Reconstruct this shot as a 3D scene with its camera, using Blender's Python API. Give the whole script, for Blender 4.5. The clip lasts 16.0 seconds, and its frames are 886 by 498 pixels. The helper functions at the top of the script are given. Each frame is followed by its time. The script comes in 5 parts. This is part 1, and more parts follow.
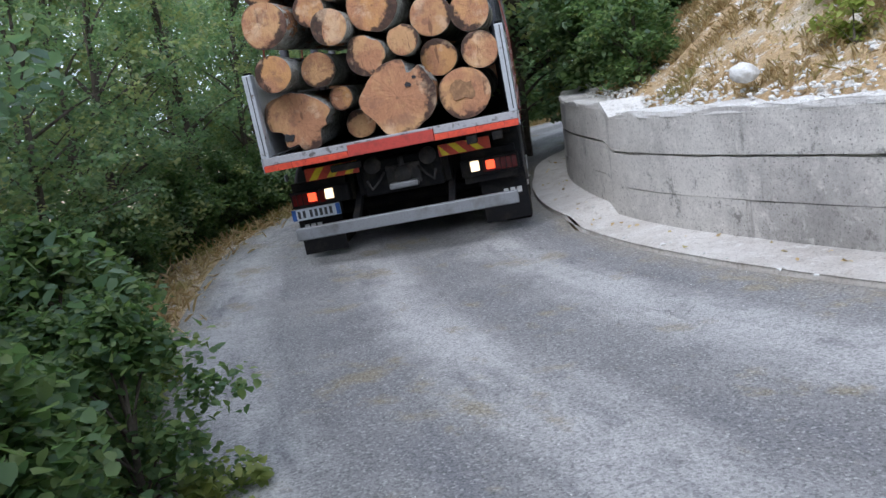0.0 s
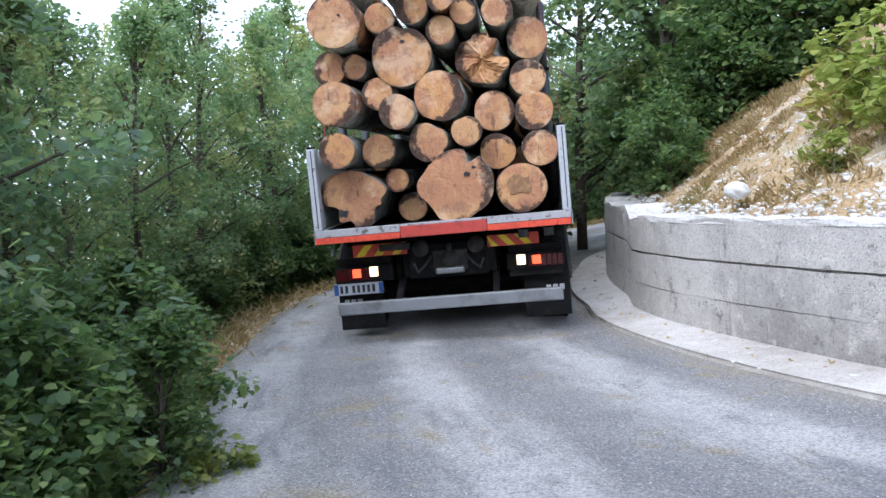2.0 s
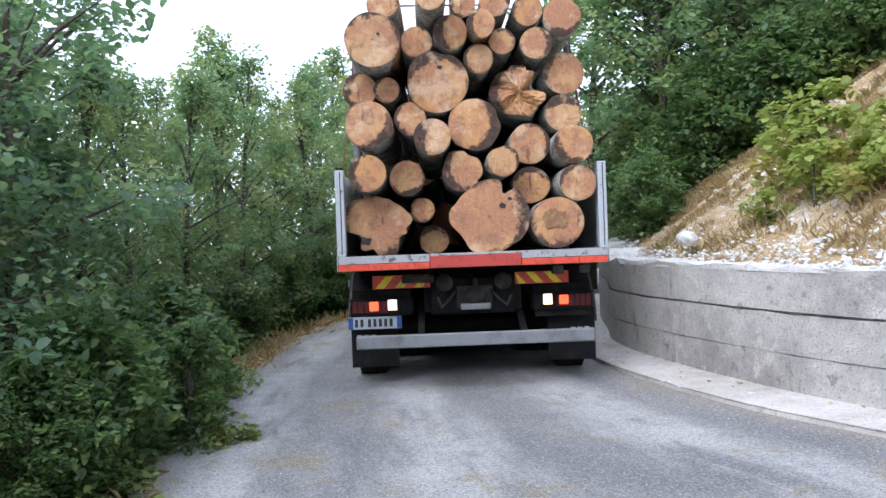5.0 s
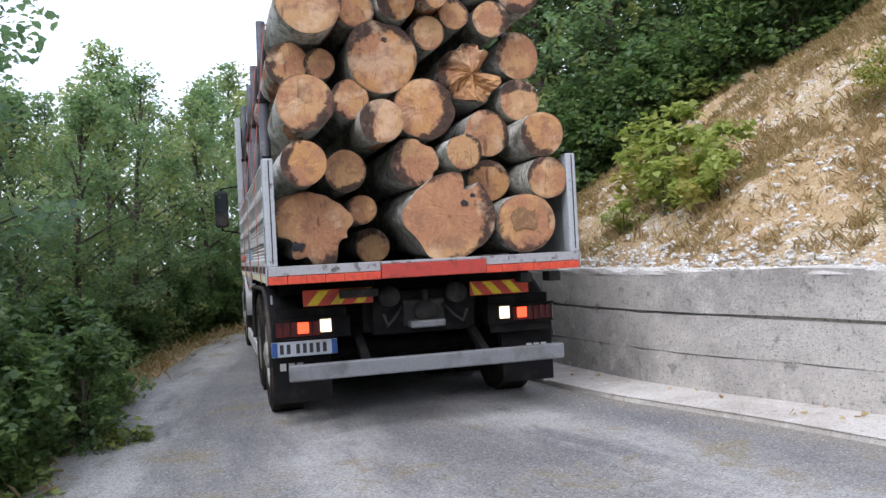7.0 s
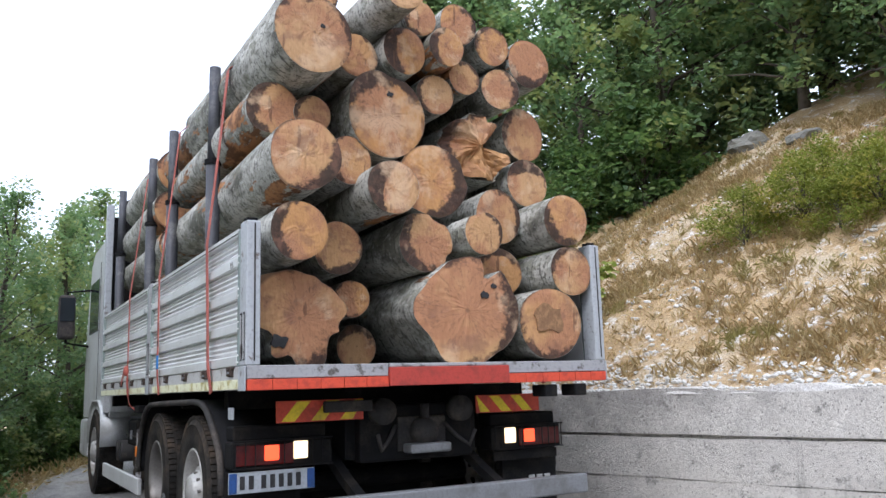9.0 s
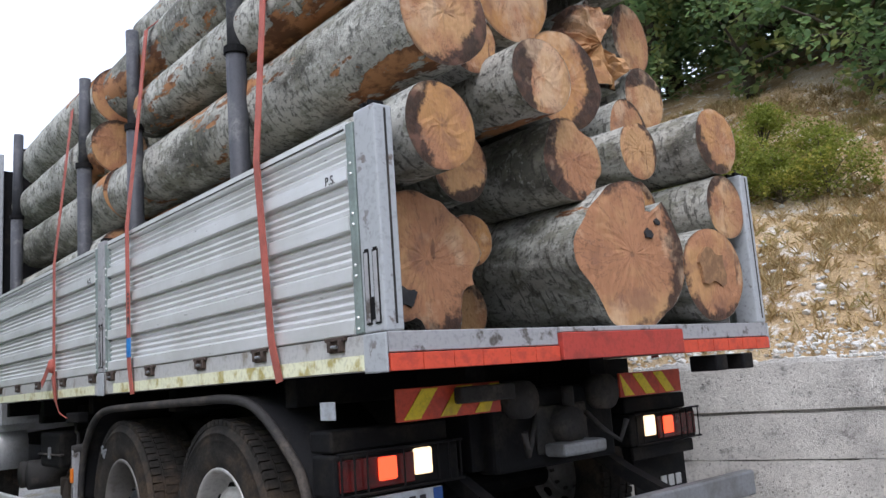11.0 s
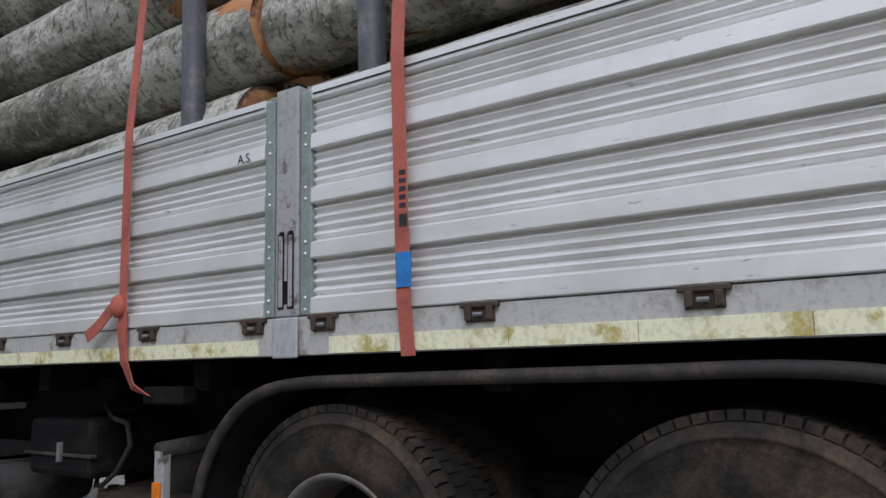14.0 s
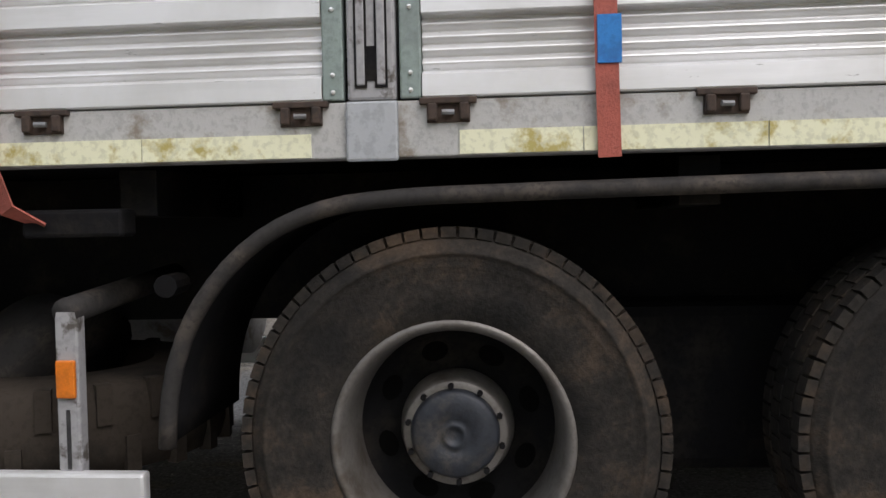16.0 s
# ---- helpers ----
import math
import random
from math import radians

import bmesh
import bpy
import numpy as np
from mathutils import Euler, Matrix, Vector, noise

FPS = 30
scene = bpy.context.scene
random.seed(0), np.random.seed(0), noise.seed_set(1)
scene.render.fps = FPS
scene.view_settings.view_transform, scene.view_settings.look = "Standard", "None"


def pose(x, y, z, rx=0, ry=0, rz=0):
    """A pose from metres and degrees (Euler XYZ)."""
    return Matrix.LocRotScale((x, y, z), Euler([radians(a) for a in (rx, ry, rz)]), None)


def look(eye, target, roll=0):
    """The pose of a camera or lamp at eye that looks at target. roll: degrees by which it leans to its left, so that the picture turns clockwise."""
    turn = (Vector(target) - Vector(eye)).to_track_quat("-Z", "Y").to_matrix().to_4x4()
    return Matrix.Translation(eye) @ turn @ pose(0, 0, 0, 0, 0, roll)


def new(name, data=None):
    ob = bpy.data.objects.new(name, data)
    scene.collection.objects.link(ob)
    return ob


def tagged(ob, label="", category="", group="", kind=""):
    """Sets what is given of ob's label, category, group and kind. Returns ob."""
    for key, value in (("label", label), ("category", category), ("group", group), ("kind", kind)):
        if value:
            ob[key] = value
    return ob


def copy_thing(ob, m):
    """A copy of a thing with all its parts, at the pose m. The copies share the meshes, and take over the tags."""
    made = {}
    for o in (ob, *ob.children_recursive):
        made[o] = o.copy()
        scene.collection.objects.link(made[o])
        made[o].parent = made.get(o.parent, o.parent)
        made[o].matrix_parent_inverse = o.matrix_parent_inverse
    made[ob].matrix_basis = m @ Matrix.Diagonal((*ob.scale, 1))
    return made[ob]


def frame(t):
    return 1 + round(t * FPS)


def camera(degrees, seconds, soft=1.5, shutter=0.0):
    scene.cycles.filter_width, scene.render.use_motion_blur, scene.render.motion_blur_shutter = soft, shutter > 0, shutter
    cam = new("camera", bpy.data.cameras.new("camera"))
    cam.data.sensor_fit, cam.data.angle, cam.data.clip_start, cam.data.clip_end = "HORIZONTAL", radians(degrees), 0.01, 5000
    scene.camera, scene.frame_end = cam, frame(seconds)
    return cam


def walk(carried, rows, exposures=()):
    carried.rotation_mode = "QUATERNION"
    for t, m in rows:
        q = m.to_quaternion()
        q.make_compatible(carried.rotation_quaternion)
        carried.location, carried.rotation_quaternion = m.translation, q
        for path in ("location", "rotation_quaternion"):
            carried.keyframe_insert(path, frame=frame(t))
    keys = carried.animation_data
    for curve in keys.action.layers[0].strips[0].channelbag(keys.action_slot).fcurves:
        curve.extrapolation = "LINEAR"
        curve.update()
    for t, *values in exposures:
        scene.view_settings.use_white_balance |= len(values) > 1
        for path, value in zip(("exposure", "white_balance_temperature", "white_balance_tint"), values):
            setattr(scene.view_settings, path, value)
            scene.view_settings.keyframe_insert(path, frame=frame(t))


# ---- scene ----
# Camera: hand-held, nearly on one spot at the outer verge while the truck reverses past.
cam = camera(57.0, 16.0, 1.5)
CAMERA_ROWS = [
    (0, pose(-2.682, -1.195, 1.505, 79.68, 8.53, -24.09)),
    (0.5, pose(-2.72, -1.54, 1.486, 85.18, 3.5, -22.33)),
    (1, pose(-2.637, -1.808, 1.534, 87.88, 3.9, -15.86)),
    (1.5, pose(-2.476, -2.115, 1.503, 89.16, 4.38, -13.64)),
    (2, pose(-2.452, -2.464, 1.458, 86.4, 3.49, -16.85)),
    (2.5, pose(-2.452, -2.797, 1.49, 88.31, 2.82, -12.11)),
    (3, pose(-2.39, -3.065, 1.518, 86.44, 3.23, -8.4)),
    (5.5, pose(-2.2, -4.232, 1.449, 89.67, 2.29, -15.12)),
    (6, pose(-2.209, -4.399, 1.45, 89.34, 2.68, -17.37)),
    (6.5, pose(-2.196, -4.546, 1.441, 87.48, 2.47, -19.11)),
    (7, pose(-2.177, -4.682, 1.413, 89.93, 2.91, -19.76)),
    (7.5, pose(-2.29, -4.754, 1.321, 94.78, 5.16, -24.7)),
    (8, pose(-2.413, -4.739, 1.27, 92.29, 4.71, -34.74)),
    (8.5, pose(-2.46, -4.847, 1.216, 93.5, 1.09, -32.93)),
    (9, pose(-2.547, -4.984, 1.167, 99.72, 1.52, -29.23)),
    (9.2, pose(-2.535, -5.001, 1.189, 99.61, 2.24, -29.53)),
    (11.3, pose(-2.933, -4.697, 1.154, 99.92, 3.27, -41.43)),
    (11.5, pose(-2.958, -4.689, 1.146, 101.28, 2.88, -42.58)),
    (12, pose(-3.005, -4.653, 1.17, 104.73, 2.82, -45.44)),
    (12.5, pose(-3.106, -4.635, 1.201, 107.93, 2.19, -48.73)),
    (13, pose(-3.111, -4.544, 1.151, 103.08, 0.58, -52.49)),
    (13.5, pose(-3.119, -4.501, 1.162, 99.02, 1.31, -53.56)),
    (14, pose(-3.161, -4.454, 1.155, 98.22, 1.19, -53.09)),
    (14.5, pose(-3.132, -4.453, 1.178, 96.88, 2.3, -54.51)),
    (15, pose(-3.126, -4.476, 1.152, 98.77, 2.65, -55.88)),
    (15.5, pose(-3.106, -4.517, 1.042, 93.9, 0.39, -67.21)),
    (16, pose(-3.09, -4.58, 1.048, 88.19, 1.14, -84.63)),
]
EXPOSURES = [(0, 0.05, 5700, 13), (1.5, 0.47, 5600, 14), (3, 0.47, 5600, 14), (5.5, 0.38, 5750, 14), (7, 0.15, 6000, 16), (8, 0.0, 6000, 17), (9.2, 0.2, 5900, 14), (11.3, -0.05, 6000, 15), (12.5, -0.08, 6100, 16), (13.5, -0.4, 6100, 15), (14.5, -0.5, 6100, 15), (15.3, -0.5, 6100, 13), (16, -0.3, 6600, 15)]
walk(cam, CAMERA_ROWS, EXPOSURES)

# The truck's way: it backs round the bend and then straight past the camera; its wheels roll with it.
TRUCK_ROWS = [
    (0, pose(0.111, 6.342, -0.077, 1.95, -2.47, -29.74)),
    (0.5, pose(-0.024, 5.978, -0.08, 3.36, -2.18, -30.59)),
    (1, pose(-0.064, 5.73, -0.076, 0.89, -1.51, -27.75)),
    (1.5, pose(-0.094, 5.525, -0.096, 0.85, -1.22, -25.34)),
    (2, pose(-0.097, 5.292, -0.101, 2.1, -1.62, -22.65)),
    (2.5, pose(-0.174, 4.979, -0.085, 1.92, -1.84, -22.62)),
    (3, pose(-0.194, 4.668, -0.09, 0.07, -1, -19.8)),
    (5.5, pose(-0.2, 2.968, -0.009, -0.24, 0.03, -10.25)),
    (6, pose(-0.14, 2.45, -0.012, -1.26, -0.05, -7.79)),
    (6.5, pose(-0.13, 1.928, -0.004, -0.83, -0.3, -7)),
    (7, pose(-0.079, 1.438, -0.002, -0.38, 0.07, -4.09)),
    (7.5, pose(-0.046, 0.943, -0.019, -0.01, 0.18, -1.72)),
    (8, pose(-0.032, 0.471, 0.021, 0.2, -0.2, -1.12)),
    (8.5, pose(0, -0, -0, -0, 0, 0)),
    (9, pose(0.012, -0.492, -0.006, -0.01, -0.29, 0.29)),
    (9.2, pose(0.033, -0.707, -0.007, 0.07, -0.27, 0.56)),
    (11.3, pose(0.053, -2.713, 0, 0, -0, 0.56)),
    (11.5, pose(0.055, -2.903, 0, 0, -0, 0.56)),
    (12, pose(0.059, -3.381, 0, 0, -0, 0.56)),
    (12.5, pose(0.064, -3.858, 0, 0, -0, 0.56)),
    (13, pose(0.069, -4.336, 0, 0, -0, 0.56)),
    (13.5, pose(0.073, -4.813, 0, 0, -0, 0.56)),
    (14, pose(0.078, -5.291, 0, 0, -0, 0.56)),
    (14.5, pose(0.083, -5.768, 0, 0, -0, 0.56)),
    (15, pose(0.087, -6.246, 0, 0, -0, 0.56)),
    (15.5, pose(0.092, -6.723, 0, 0, -0, 0.56)),
    (16, pose(0.097, -7.201, 0, 0, -0, 0.56)),
]
WHEEL_TURN = [(0, 0), (0.5, 42.2), (1, 68.5), (1.5, 90.5), (2, 114.4), (2.5, 149.6), (3, 182.6), (3.83, 244.3), (4.67, 306.1), (5.5, 367.8), (6, 423.7), (6.5, 480.9), (7, 534.6), (7.5, 589.2), (8, 641.4), (8.5, 693.4), (9, 747.9), (9.2, 771.7), (9.72, 827.2), (10.25, 882.6), (10.78, 938), (11.3, 993.5), (11.5, 1014.6), (12, 1067.4), (12.5, 1120.3), (13, 1173.1), (13.5, 1225.9), (14, 1278.7), (14.5, 1331.5), (15, 1384.3), (15.5, 1437.2), (16, 1490)]


# ---- world and light ----
world = bpy.data.worlds.new("overcast_sky")
scene.world = world
world.use_nodes = True
wn, wl = world.node_tree.nodes, world.node_tree.links
sky = wn.new("ShaderNodeTexSky")
sky.sky_type, sky.sun_disc = "NISHITA", False
sky.sun_elevation, sky.sun_rotation = radians(48), radians(228)
sky.air_density, sky.dust_density = 1.0, 4.0
pale = wn.new("ShaderNodeMixRGB")
pale.inputs["Fac"].default_value = 0.86
pale.inputs["Color2"].default_value = (9.3, 9.9, 11.0, 1)
wl.new(sky.outputs["Color"], pale.inputs["Color1"])
wl.new(pale.outputs["Color"], wn["Background"].inputs["Color"])
wn["Background"].inputs["Strength"].default_value = 0.15

sun = new("sun", bpy.data.lights.new("sun", "SUN"))
sun.data.energy, sun.data.angle, sun.data.color = 2.4, radians(40), (1.0, 0.97, 0.93)
sun.matrix_world = look((-10, -7, 15), (0, 2, 0))


# ---- materials ----
def material(name, rough=0.8, metal=0.0):
    m = bpy.data.materials.new(name)
    m.use_nodes = True
    b = m.node_tree.nodes["Principled BSDF"]
    b.inputs["Roughness"].default_value, b.inputs["Metallic"].default_value = rough, metal
    return m, m.node_tree.nodes, m.node_tree.links, b


def rgb(c):
    return (*c, 1)


def noise_of(nodes, links, scale, detail=6, rough=0.6, vec=None, stretch=None):
    n = nodes.new("ShaderNodeTexNoise")
    n.inputs["Scale"].default_value, n.inputs["Detail"].default_value = scale, detail
    n.inputs["Roughness"].default_value = rough
    if vec is None:
        vec = nodes.new("ShaderNodeTexCoord").outputs["Object"]
    if stretch:
        mp = nodes.new("ShaderNodeMapping")
        mp.inputs["Scale"].default_value = stretch
        links.new(vec, mp.inputs["Vector"])
        vec = mp.outputs["Vector"]
    links.new(vec, n.inputs["Vector"])
    wide = nodes.new("ShaderNodeMapRange")
    wide.inputs["From Min"].default_value, wide.inputs["From Max"].default_value = 0.3, 0.7
    links.new(n.outputs["Fac"], wide.inputs["Value"])
    return wide.outputs["Result"]


def ramp(nodes, links, fac, stops):
    r = nodes.new("ShaderNodeValToRGB")
    r.color_ramp.elements[0].position, r.color_ramp.elements[0].color = stops[0][0], rgb(stops[0][1])
    r.color_ramp.elements[1].position, r.color_ramp.elements[1].color = stops[-1][0], rgb(stops[-1][1])
    for p, c in stops[1:-1]:
        r.color_ramp.elements.new(p).color = rgb(c)
    links.new(fac, r.inputs["Fac"])
    return r.outputs["Color"]


def mix(nodes, links, fac, a, b, kind="MIX"):
    m = nodes.new("ShaderNodeMixRGB")
    m.blend_type = kind
    for i, v in (("Fac", fac), ("Color1", a), ("Color2", b)):
        if isinstance(v, (int, float)):
            m.inputs[i].default_value = v
        elif isinstance(v, tuple):
            m.inputs[i].default_value = rgb(v)
        else:
            links.new(v, m.inputs[i])
    return m.outputs["Color"]


def calc(nodes, links, op, a, b=0.0):
    m = nodes.new("ShaderNodeMath")
    m.operation = op
    for i, v in enumerate((a, b)):
        if isinstance(v, (int, float)):
            m.inputs[i].default_value = v
        else:
            links.new(v, m.inputs[i])
    return m.outputs["Value"]


def relief(nodes, links, bsdf, height, strength=0.4, distance=0.01):
    b = nodes.new("ShaderNodeBump")
    b.inputs["Strength"].default_value, b.inputs["Distance"].default_value = strength, distance
    links.new(height, b.inputs["Height"])
    links.new(b.outputs["Normal"], bsdf.inputs["Normal"])


def worn(name, base, dirt, scale=4.0, rough=0.6, metal=0.0, low=0.5, high=0.9, bump=0.15, fine=60.0):
    """Base colour with dirt in patches at two scales and a fine relief."""
    m, n, l, b = material(name, rough, metal)
    big = noise_of(n, l, scale, 8, 0.65)
    small = noise_of(n, l, fine, 4, 0.6)
    c = mix(n, l, ramp(n, l, big, [(low, (0, 0, 0)), (high, (1, 1, 1))]), base, dirt)
    dark = tuple(v * 0.72 for v in base)
    c = mix(n, l, ramp(n, l, small, [(0.5, (0, 0, 0)), (0.8, (0.6, 0.6, 0.6))]), c, dark)
    l.new(c, b.inputs["Base Color"])
    relief(n, l, b, small, bump, 0.004)
    return m


def glowing(name, base, glow, strength):
    m, n, l, b = material(name, 0.3)
    b.inputs["Base Color"].default_value = rgb(base)
    b.inputs["Emission Color"].default_value, b.inputs["Emission Strength"].default_value = rgb(glow), strength
    return m


def road_material():
    """Old chip-sealed asphalt: single chips, pale polished wheel tracks along the lane, brown dust, dark mends and cracks."""
    m, n, l, b = material("road_surface", 0.88)
    co = n.new("ShaderNodeTexCoord")
    obj, lane = co.outputs["Object"], co.outputs["UV"]
    sep = n.new("ShaderNodeSeparateXYZ")
    l.new(lane, sep.inputs["Vector"])
    big = noise_of(n, l, 0.5, 6, 0.65, obj)
    mid = noise_of(n, l, 4.5, 8, 0.72, obj)
    grain = noise_of(n, l, 48, 5, 0.8, obj)
    streak = noise_of(n, l, 1.0, 6, 0.65, lane, (9.0, 0.35, 1))
    c = ramp(n, l, big, [(0.15, (0.205, 0.2, 0.2)), (0.5, (0.265, 0.26, 0.255)), (0.85, (0.32, 0.31, 0.295))])
    # wheel tracks wander a little across the lane
    across = calc(n, l, "ADD", sep.outputs["X"], calc(n, l, "MULTIPLY", calc(n, l, "SUBTRACT", big, 0.5), 0.1))
    wave = calc(n, l, "SINE", calc(n, l, "ADD", calc(n, l, "MULTIPLY", across, 18.85), -0.6))
    track = calc(n, l, "MULTIPLY", calc(n, l, "ADD", wave, 1.0), calc(n, l, "ADD", calc(n, l, "MULTIPLY", streak, 0.4), calc(n, l, "MULTIPLY", mid, 0.25)))
    c = mix(n, l, ramp(n, l, track, [(0.22, (0, 0, 0)), (0.8, (0.95, 0.95, 0.95))]), c, (0.5, 0.488, 0.47))
    c = mix(n, l, ramp(n, l, streak, [(0.05, (0.8, 0.8, 0.8)), (0.42, (0, 0, 0))]), c, (0.19, 0.19, 0.2))
    # brown dust and dead moss in ragged patches
    dust = calc(n, l, "ADD", calc(n, l, "MULTIPLY", noise_of(n, l, 1.1, 5, 0.6, obj), 0.6), calc(n, l, "MULTIPLY", mid, 0.4))
    c = mix(n, l, ramp(n, l, dust, [(0.6, (0, 0, 0)), (0.78, (0.75, 0.75, 0.75))]), c, (0.3, 0.255, 0.165))
    edge = calc(n, l, "ADD", calc(n, l, "ABSOLUTE", calc(n, l, "SUBTRACT", sep.outputs["X"], 0.5)), calc(n, l, "MULTIPLY", calc(n, l, "SUBTRACT", mid, 0.5), 0.06))
    c = mix(n, l, ramp(n, l, edge, [(0.43, (0, 0, 0)), (0.5, (0.6, 0.6, 0.6))]), c, (0.33, 0.29, 0.22))
    # stone chips
    chip = n.new("ShaderNodeTexVoronoi")
    chip.inputs["Scale"].default_value = 85
    l.new(obj, chip.inputs["Vector"])
    tone = n.new("ShaderNodeSeparateColor")
    l.new(chip.outputs["Color"], tone.inputs["Color"])
    c = mix(n, l, 0.75, c, ramp(n, l, tone.outputs["Red"], [(0.0, (0.42, 0.42, 0.43)), (0.5, (0.9, 0.9, 0.9)), (1.0, (1.0, 1.0, 1.0))]), "MULTIPLY")
    c = mix(n, l, ramp(n, l, tone.outputs["Green"], [(0.86, (0, 0, 0)), (0.93, (0.35, 0.35, 0.35))]), c, (0.6, 0.59, 0.56))
    c = mix(n, l, 0.7, c, ramp(n, l, grain, [(0.15, (0.45, 0.45, 0.46)), (0.6, (1.0, 1.0, 1.0))]), "MULTIPLY")
    # hairline cracks
    net = n.new("ShaderNodeTexVoronoi")
    net.feature = "DISTANCE_TO_EDGE"
    net.inputs["Scale"].default_value = 0.55
    warp = n.new("ShaderNodeVectorMath")
    warp.operation = "ADD"
    nz = n.new("ShaderNodeTexNoise")
    nz.inputs["Scale"].default_value, nz.inputs["Detail"].default_value = 3.0, 6
    l.new(obj, nz.inputs["Vector"])
    l.new(obj, warp.inputs[0])
    l.new(nz.outputs["Color"], warp.inputs[1])
    l.new(warp.outputs["Vector"], net.inputs["Vector"])
    crack = calc(n, l, "MULTIPLY", calc(n, l, "LESS_THAN", net.outputs["Distance"], 0.004), ramp(n, l, big, [(0.5, (0, 0, 0)), (0.6, (0.6, 0.6, 0.6))]))
    c = mix(n, l, crack, c, (0.1, 0.1, 0.1))
    l.new(c, b.inputs["Base Color"])
    relief(n, l, b, calc(n, l, "ADD", grain, calc(n, l, "MULTIPLY", chip.outputs["Distance"], -0.8)), 0.7, 0.008)
    return m


def concrete_material(name, light, dark, stain):
    """Old cast concrete: pale lime bloom, grey weathering, drips from the top edge, board grain along the wall, pits."""
    m, n, l, b = material(name, 0.92)
    co = n.new("ShaderNodeTexCoord").outputs["Object"]
    big = noise_of(n, l, 0.55, 8, 0.7, co)
    streak = noise_of(n, l, 3.4, 7, 0.7, co, (1.0, 1.0, 0.1))
    grainy = noise_of(n, l, 6, 7, 0.7, co, (0.5, 0.5, 1.8))
    blot = noise_of(n, l, 5.0, 9, 0.78, co)
    fine = noise_of(n, l, 42, 6, 0.8, co)
    pit = n.new("ShaderNodeTexVoronoi")
    pit.inputs["Scale"].default_value = 26
    l.new(co, pit.inputs["Vector"])
    half = tuple((a + d) / 2 for a, d in zip(light, dark))
    c = ramp(n, l, big, [(0.05, tuple(q * 0.7 for q in dark)), (0.3, dark), (0.5, half), (0.7, light)])
    c = mix(n, l, ramp(n, l, grainy, [(0.5, (0, 0, 0)), (1.0, (0.35, 0.35, 0.35))]), c, dark)
    c = mix(n, l, ramp(n, l, blot, [(0.1, (0.8, 0.8, 0.8)), (0.4, (0, 0, 0))]), c, tuple(min(0.8, q * 1.22) for q in light))
    c = mix(n, l, ramp(n, l, streak, [(0.74, (0, 0, 0)), (1.0, (0.55, 0.55, 0.55))]), c, stain)
    c = mix(n, l, ramp(n, l, blot, [(0.68, (0, 0, 0)), (0.85, (0.7, 0.7, 0.7))]), c, stain)
    c = mix(n, l, ramp(n, l, pit.outputs["Distance"], [(0.1, (0.85, 0.85, 0.85)), (0.2, (0, 0, 0))]), c, stain)
    inf = n.new("ShaderNodeObjectInfo").outputs["Random"]
    c = mix(n, l, calc(n, l, "MULTIPLY", inf, 0.22), c, dark)
    c = mix(n, l, 0.6, c, ramp(n, l, fine, [(0.15, (0.45, 0.44, 0.43)), (0.5, (1, 1, 1))]), "MULTIPLY")
    l.new(c, b.inputs["Base Color"])
    relief(n, l, b, mix(n, l, 0.12, mix(n, l, 0.45, fine, blot), grainy), 0.8, 0.018)
    return m


def soil_material():
    m, n, l, b = material("dry_soil", 0.95)
    big = noise_of(n, l, 0.7, 8, 0.7)
    mid = noise_of(n, l, 5, 6, 0.7)
    fine = noise_of(n, l, 40, 4, 0.7)
    c = ramp(n, l, big, [(0.2, (0.33, 0.22, 0.11)), (0.5, (0.48, 0.34, 0.18)), (0.8, (0.58, 0.48, 0.34))])
    c = mix(n, l, ramp(n, l, mid, [(0.6, (0, 0, 0)), (0.85, (0.9, 0.9, 0.9))]), c, (0.68, 0.65, 0.6))
    c = mix(n, l, 0.5, c, ramp(n, l, fine, [(0.3, (0.4, 0.4, 0.4)), (0.7, (1, 1, 1))]), "MULTIPLY")
    l.new(c, b.inputs["Base Color"])
    relief(n, l, b, mid, 0.8, 0.05)
    return m


def leaf_material(name, tones, warm, share, green=True):
    """Leaf colours vary from leaf to leaf; a share of them turns yellowish."""
    m, n, l, b = material(name, 0.5)
    rnd = n.new("ShaderNodeNewGeometry").outputs["Random Per Island"]
    c = ramp(n, l, rnd, [(0.0, tones[0]), (0.5, tones[1]), (1.0, tones[2])])
    big = noise_of(n, l, 0.9, 3, 0.6)
    c = mix(n, l, ramp(n, l, big, [(1 - share - 0.12, (0, 0, 0)), (1 - share + 0.12, (1, 1, 1))]), c, warm)
    l.new(c, b.inputs["Base Color"])
    b.inputs["Transmission Weight"].default_value = 0.0
    tr = n.new("ShaderNodeBsdfTranslucent")
    l.new(mix(n, l, 0.4 if green else 0.0, c, (0.25, 0.42, 0.1)), tr.inputs["Color"])
    ms = n.new("ShaderNodeMixShader")
    ms.inputs["Fac"].default_value = 0.58
    l.new(b.outputs["BSDF"], ms.inputs[1])
    l.new(tr.outputs["BSDF"], ms.inputs[2])
    l.new(ms.outputs["Shader"], n["Material Output"].inputs["Surface"])
    return m


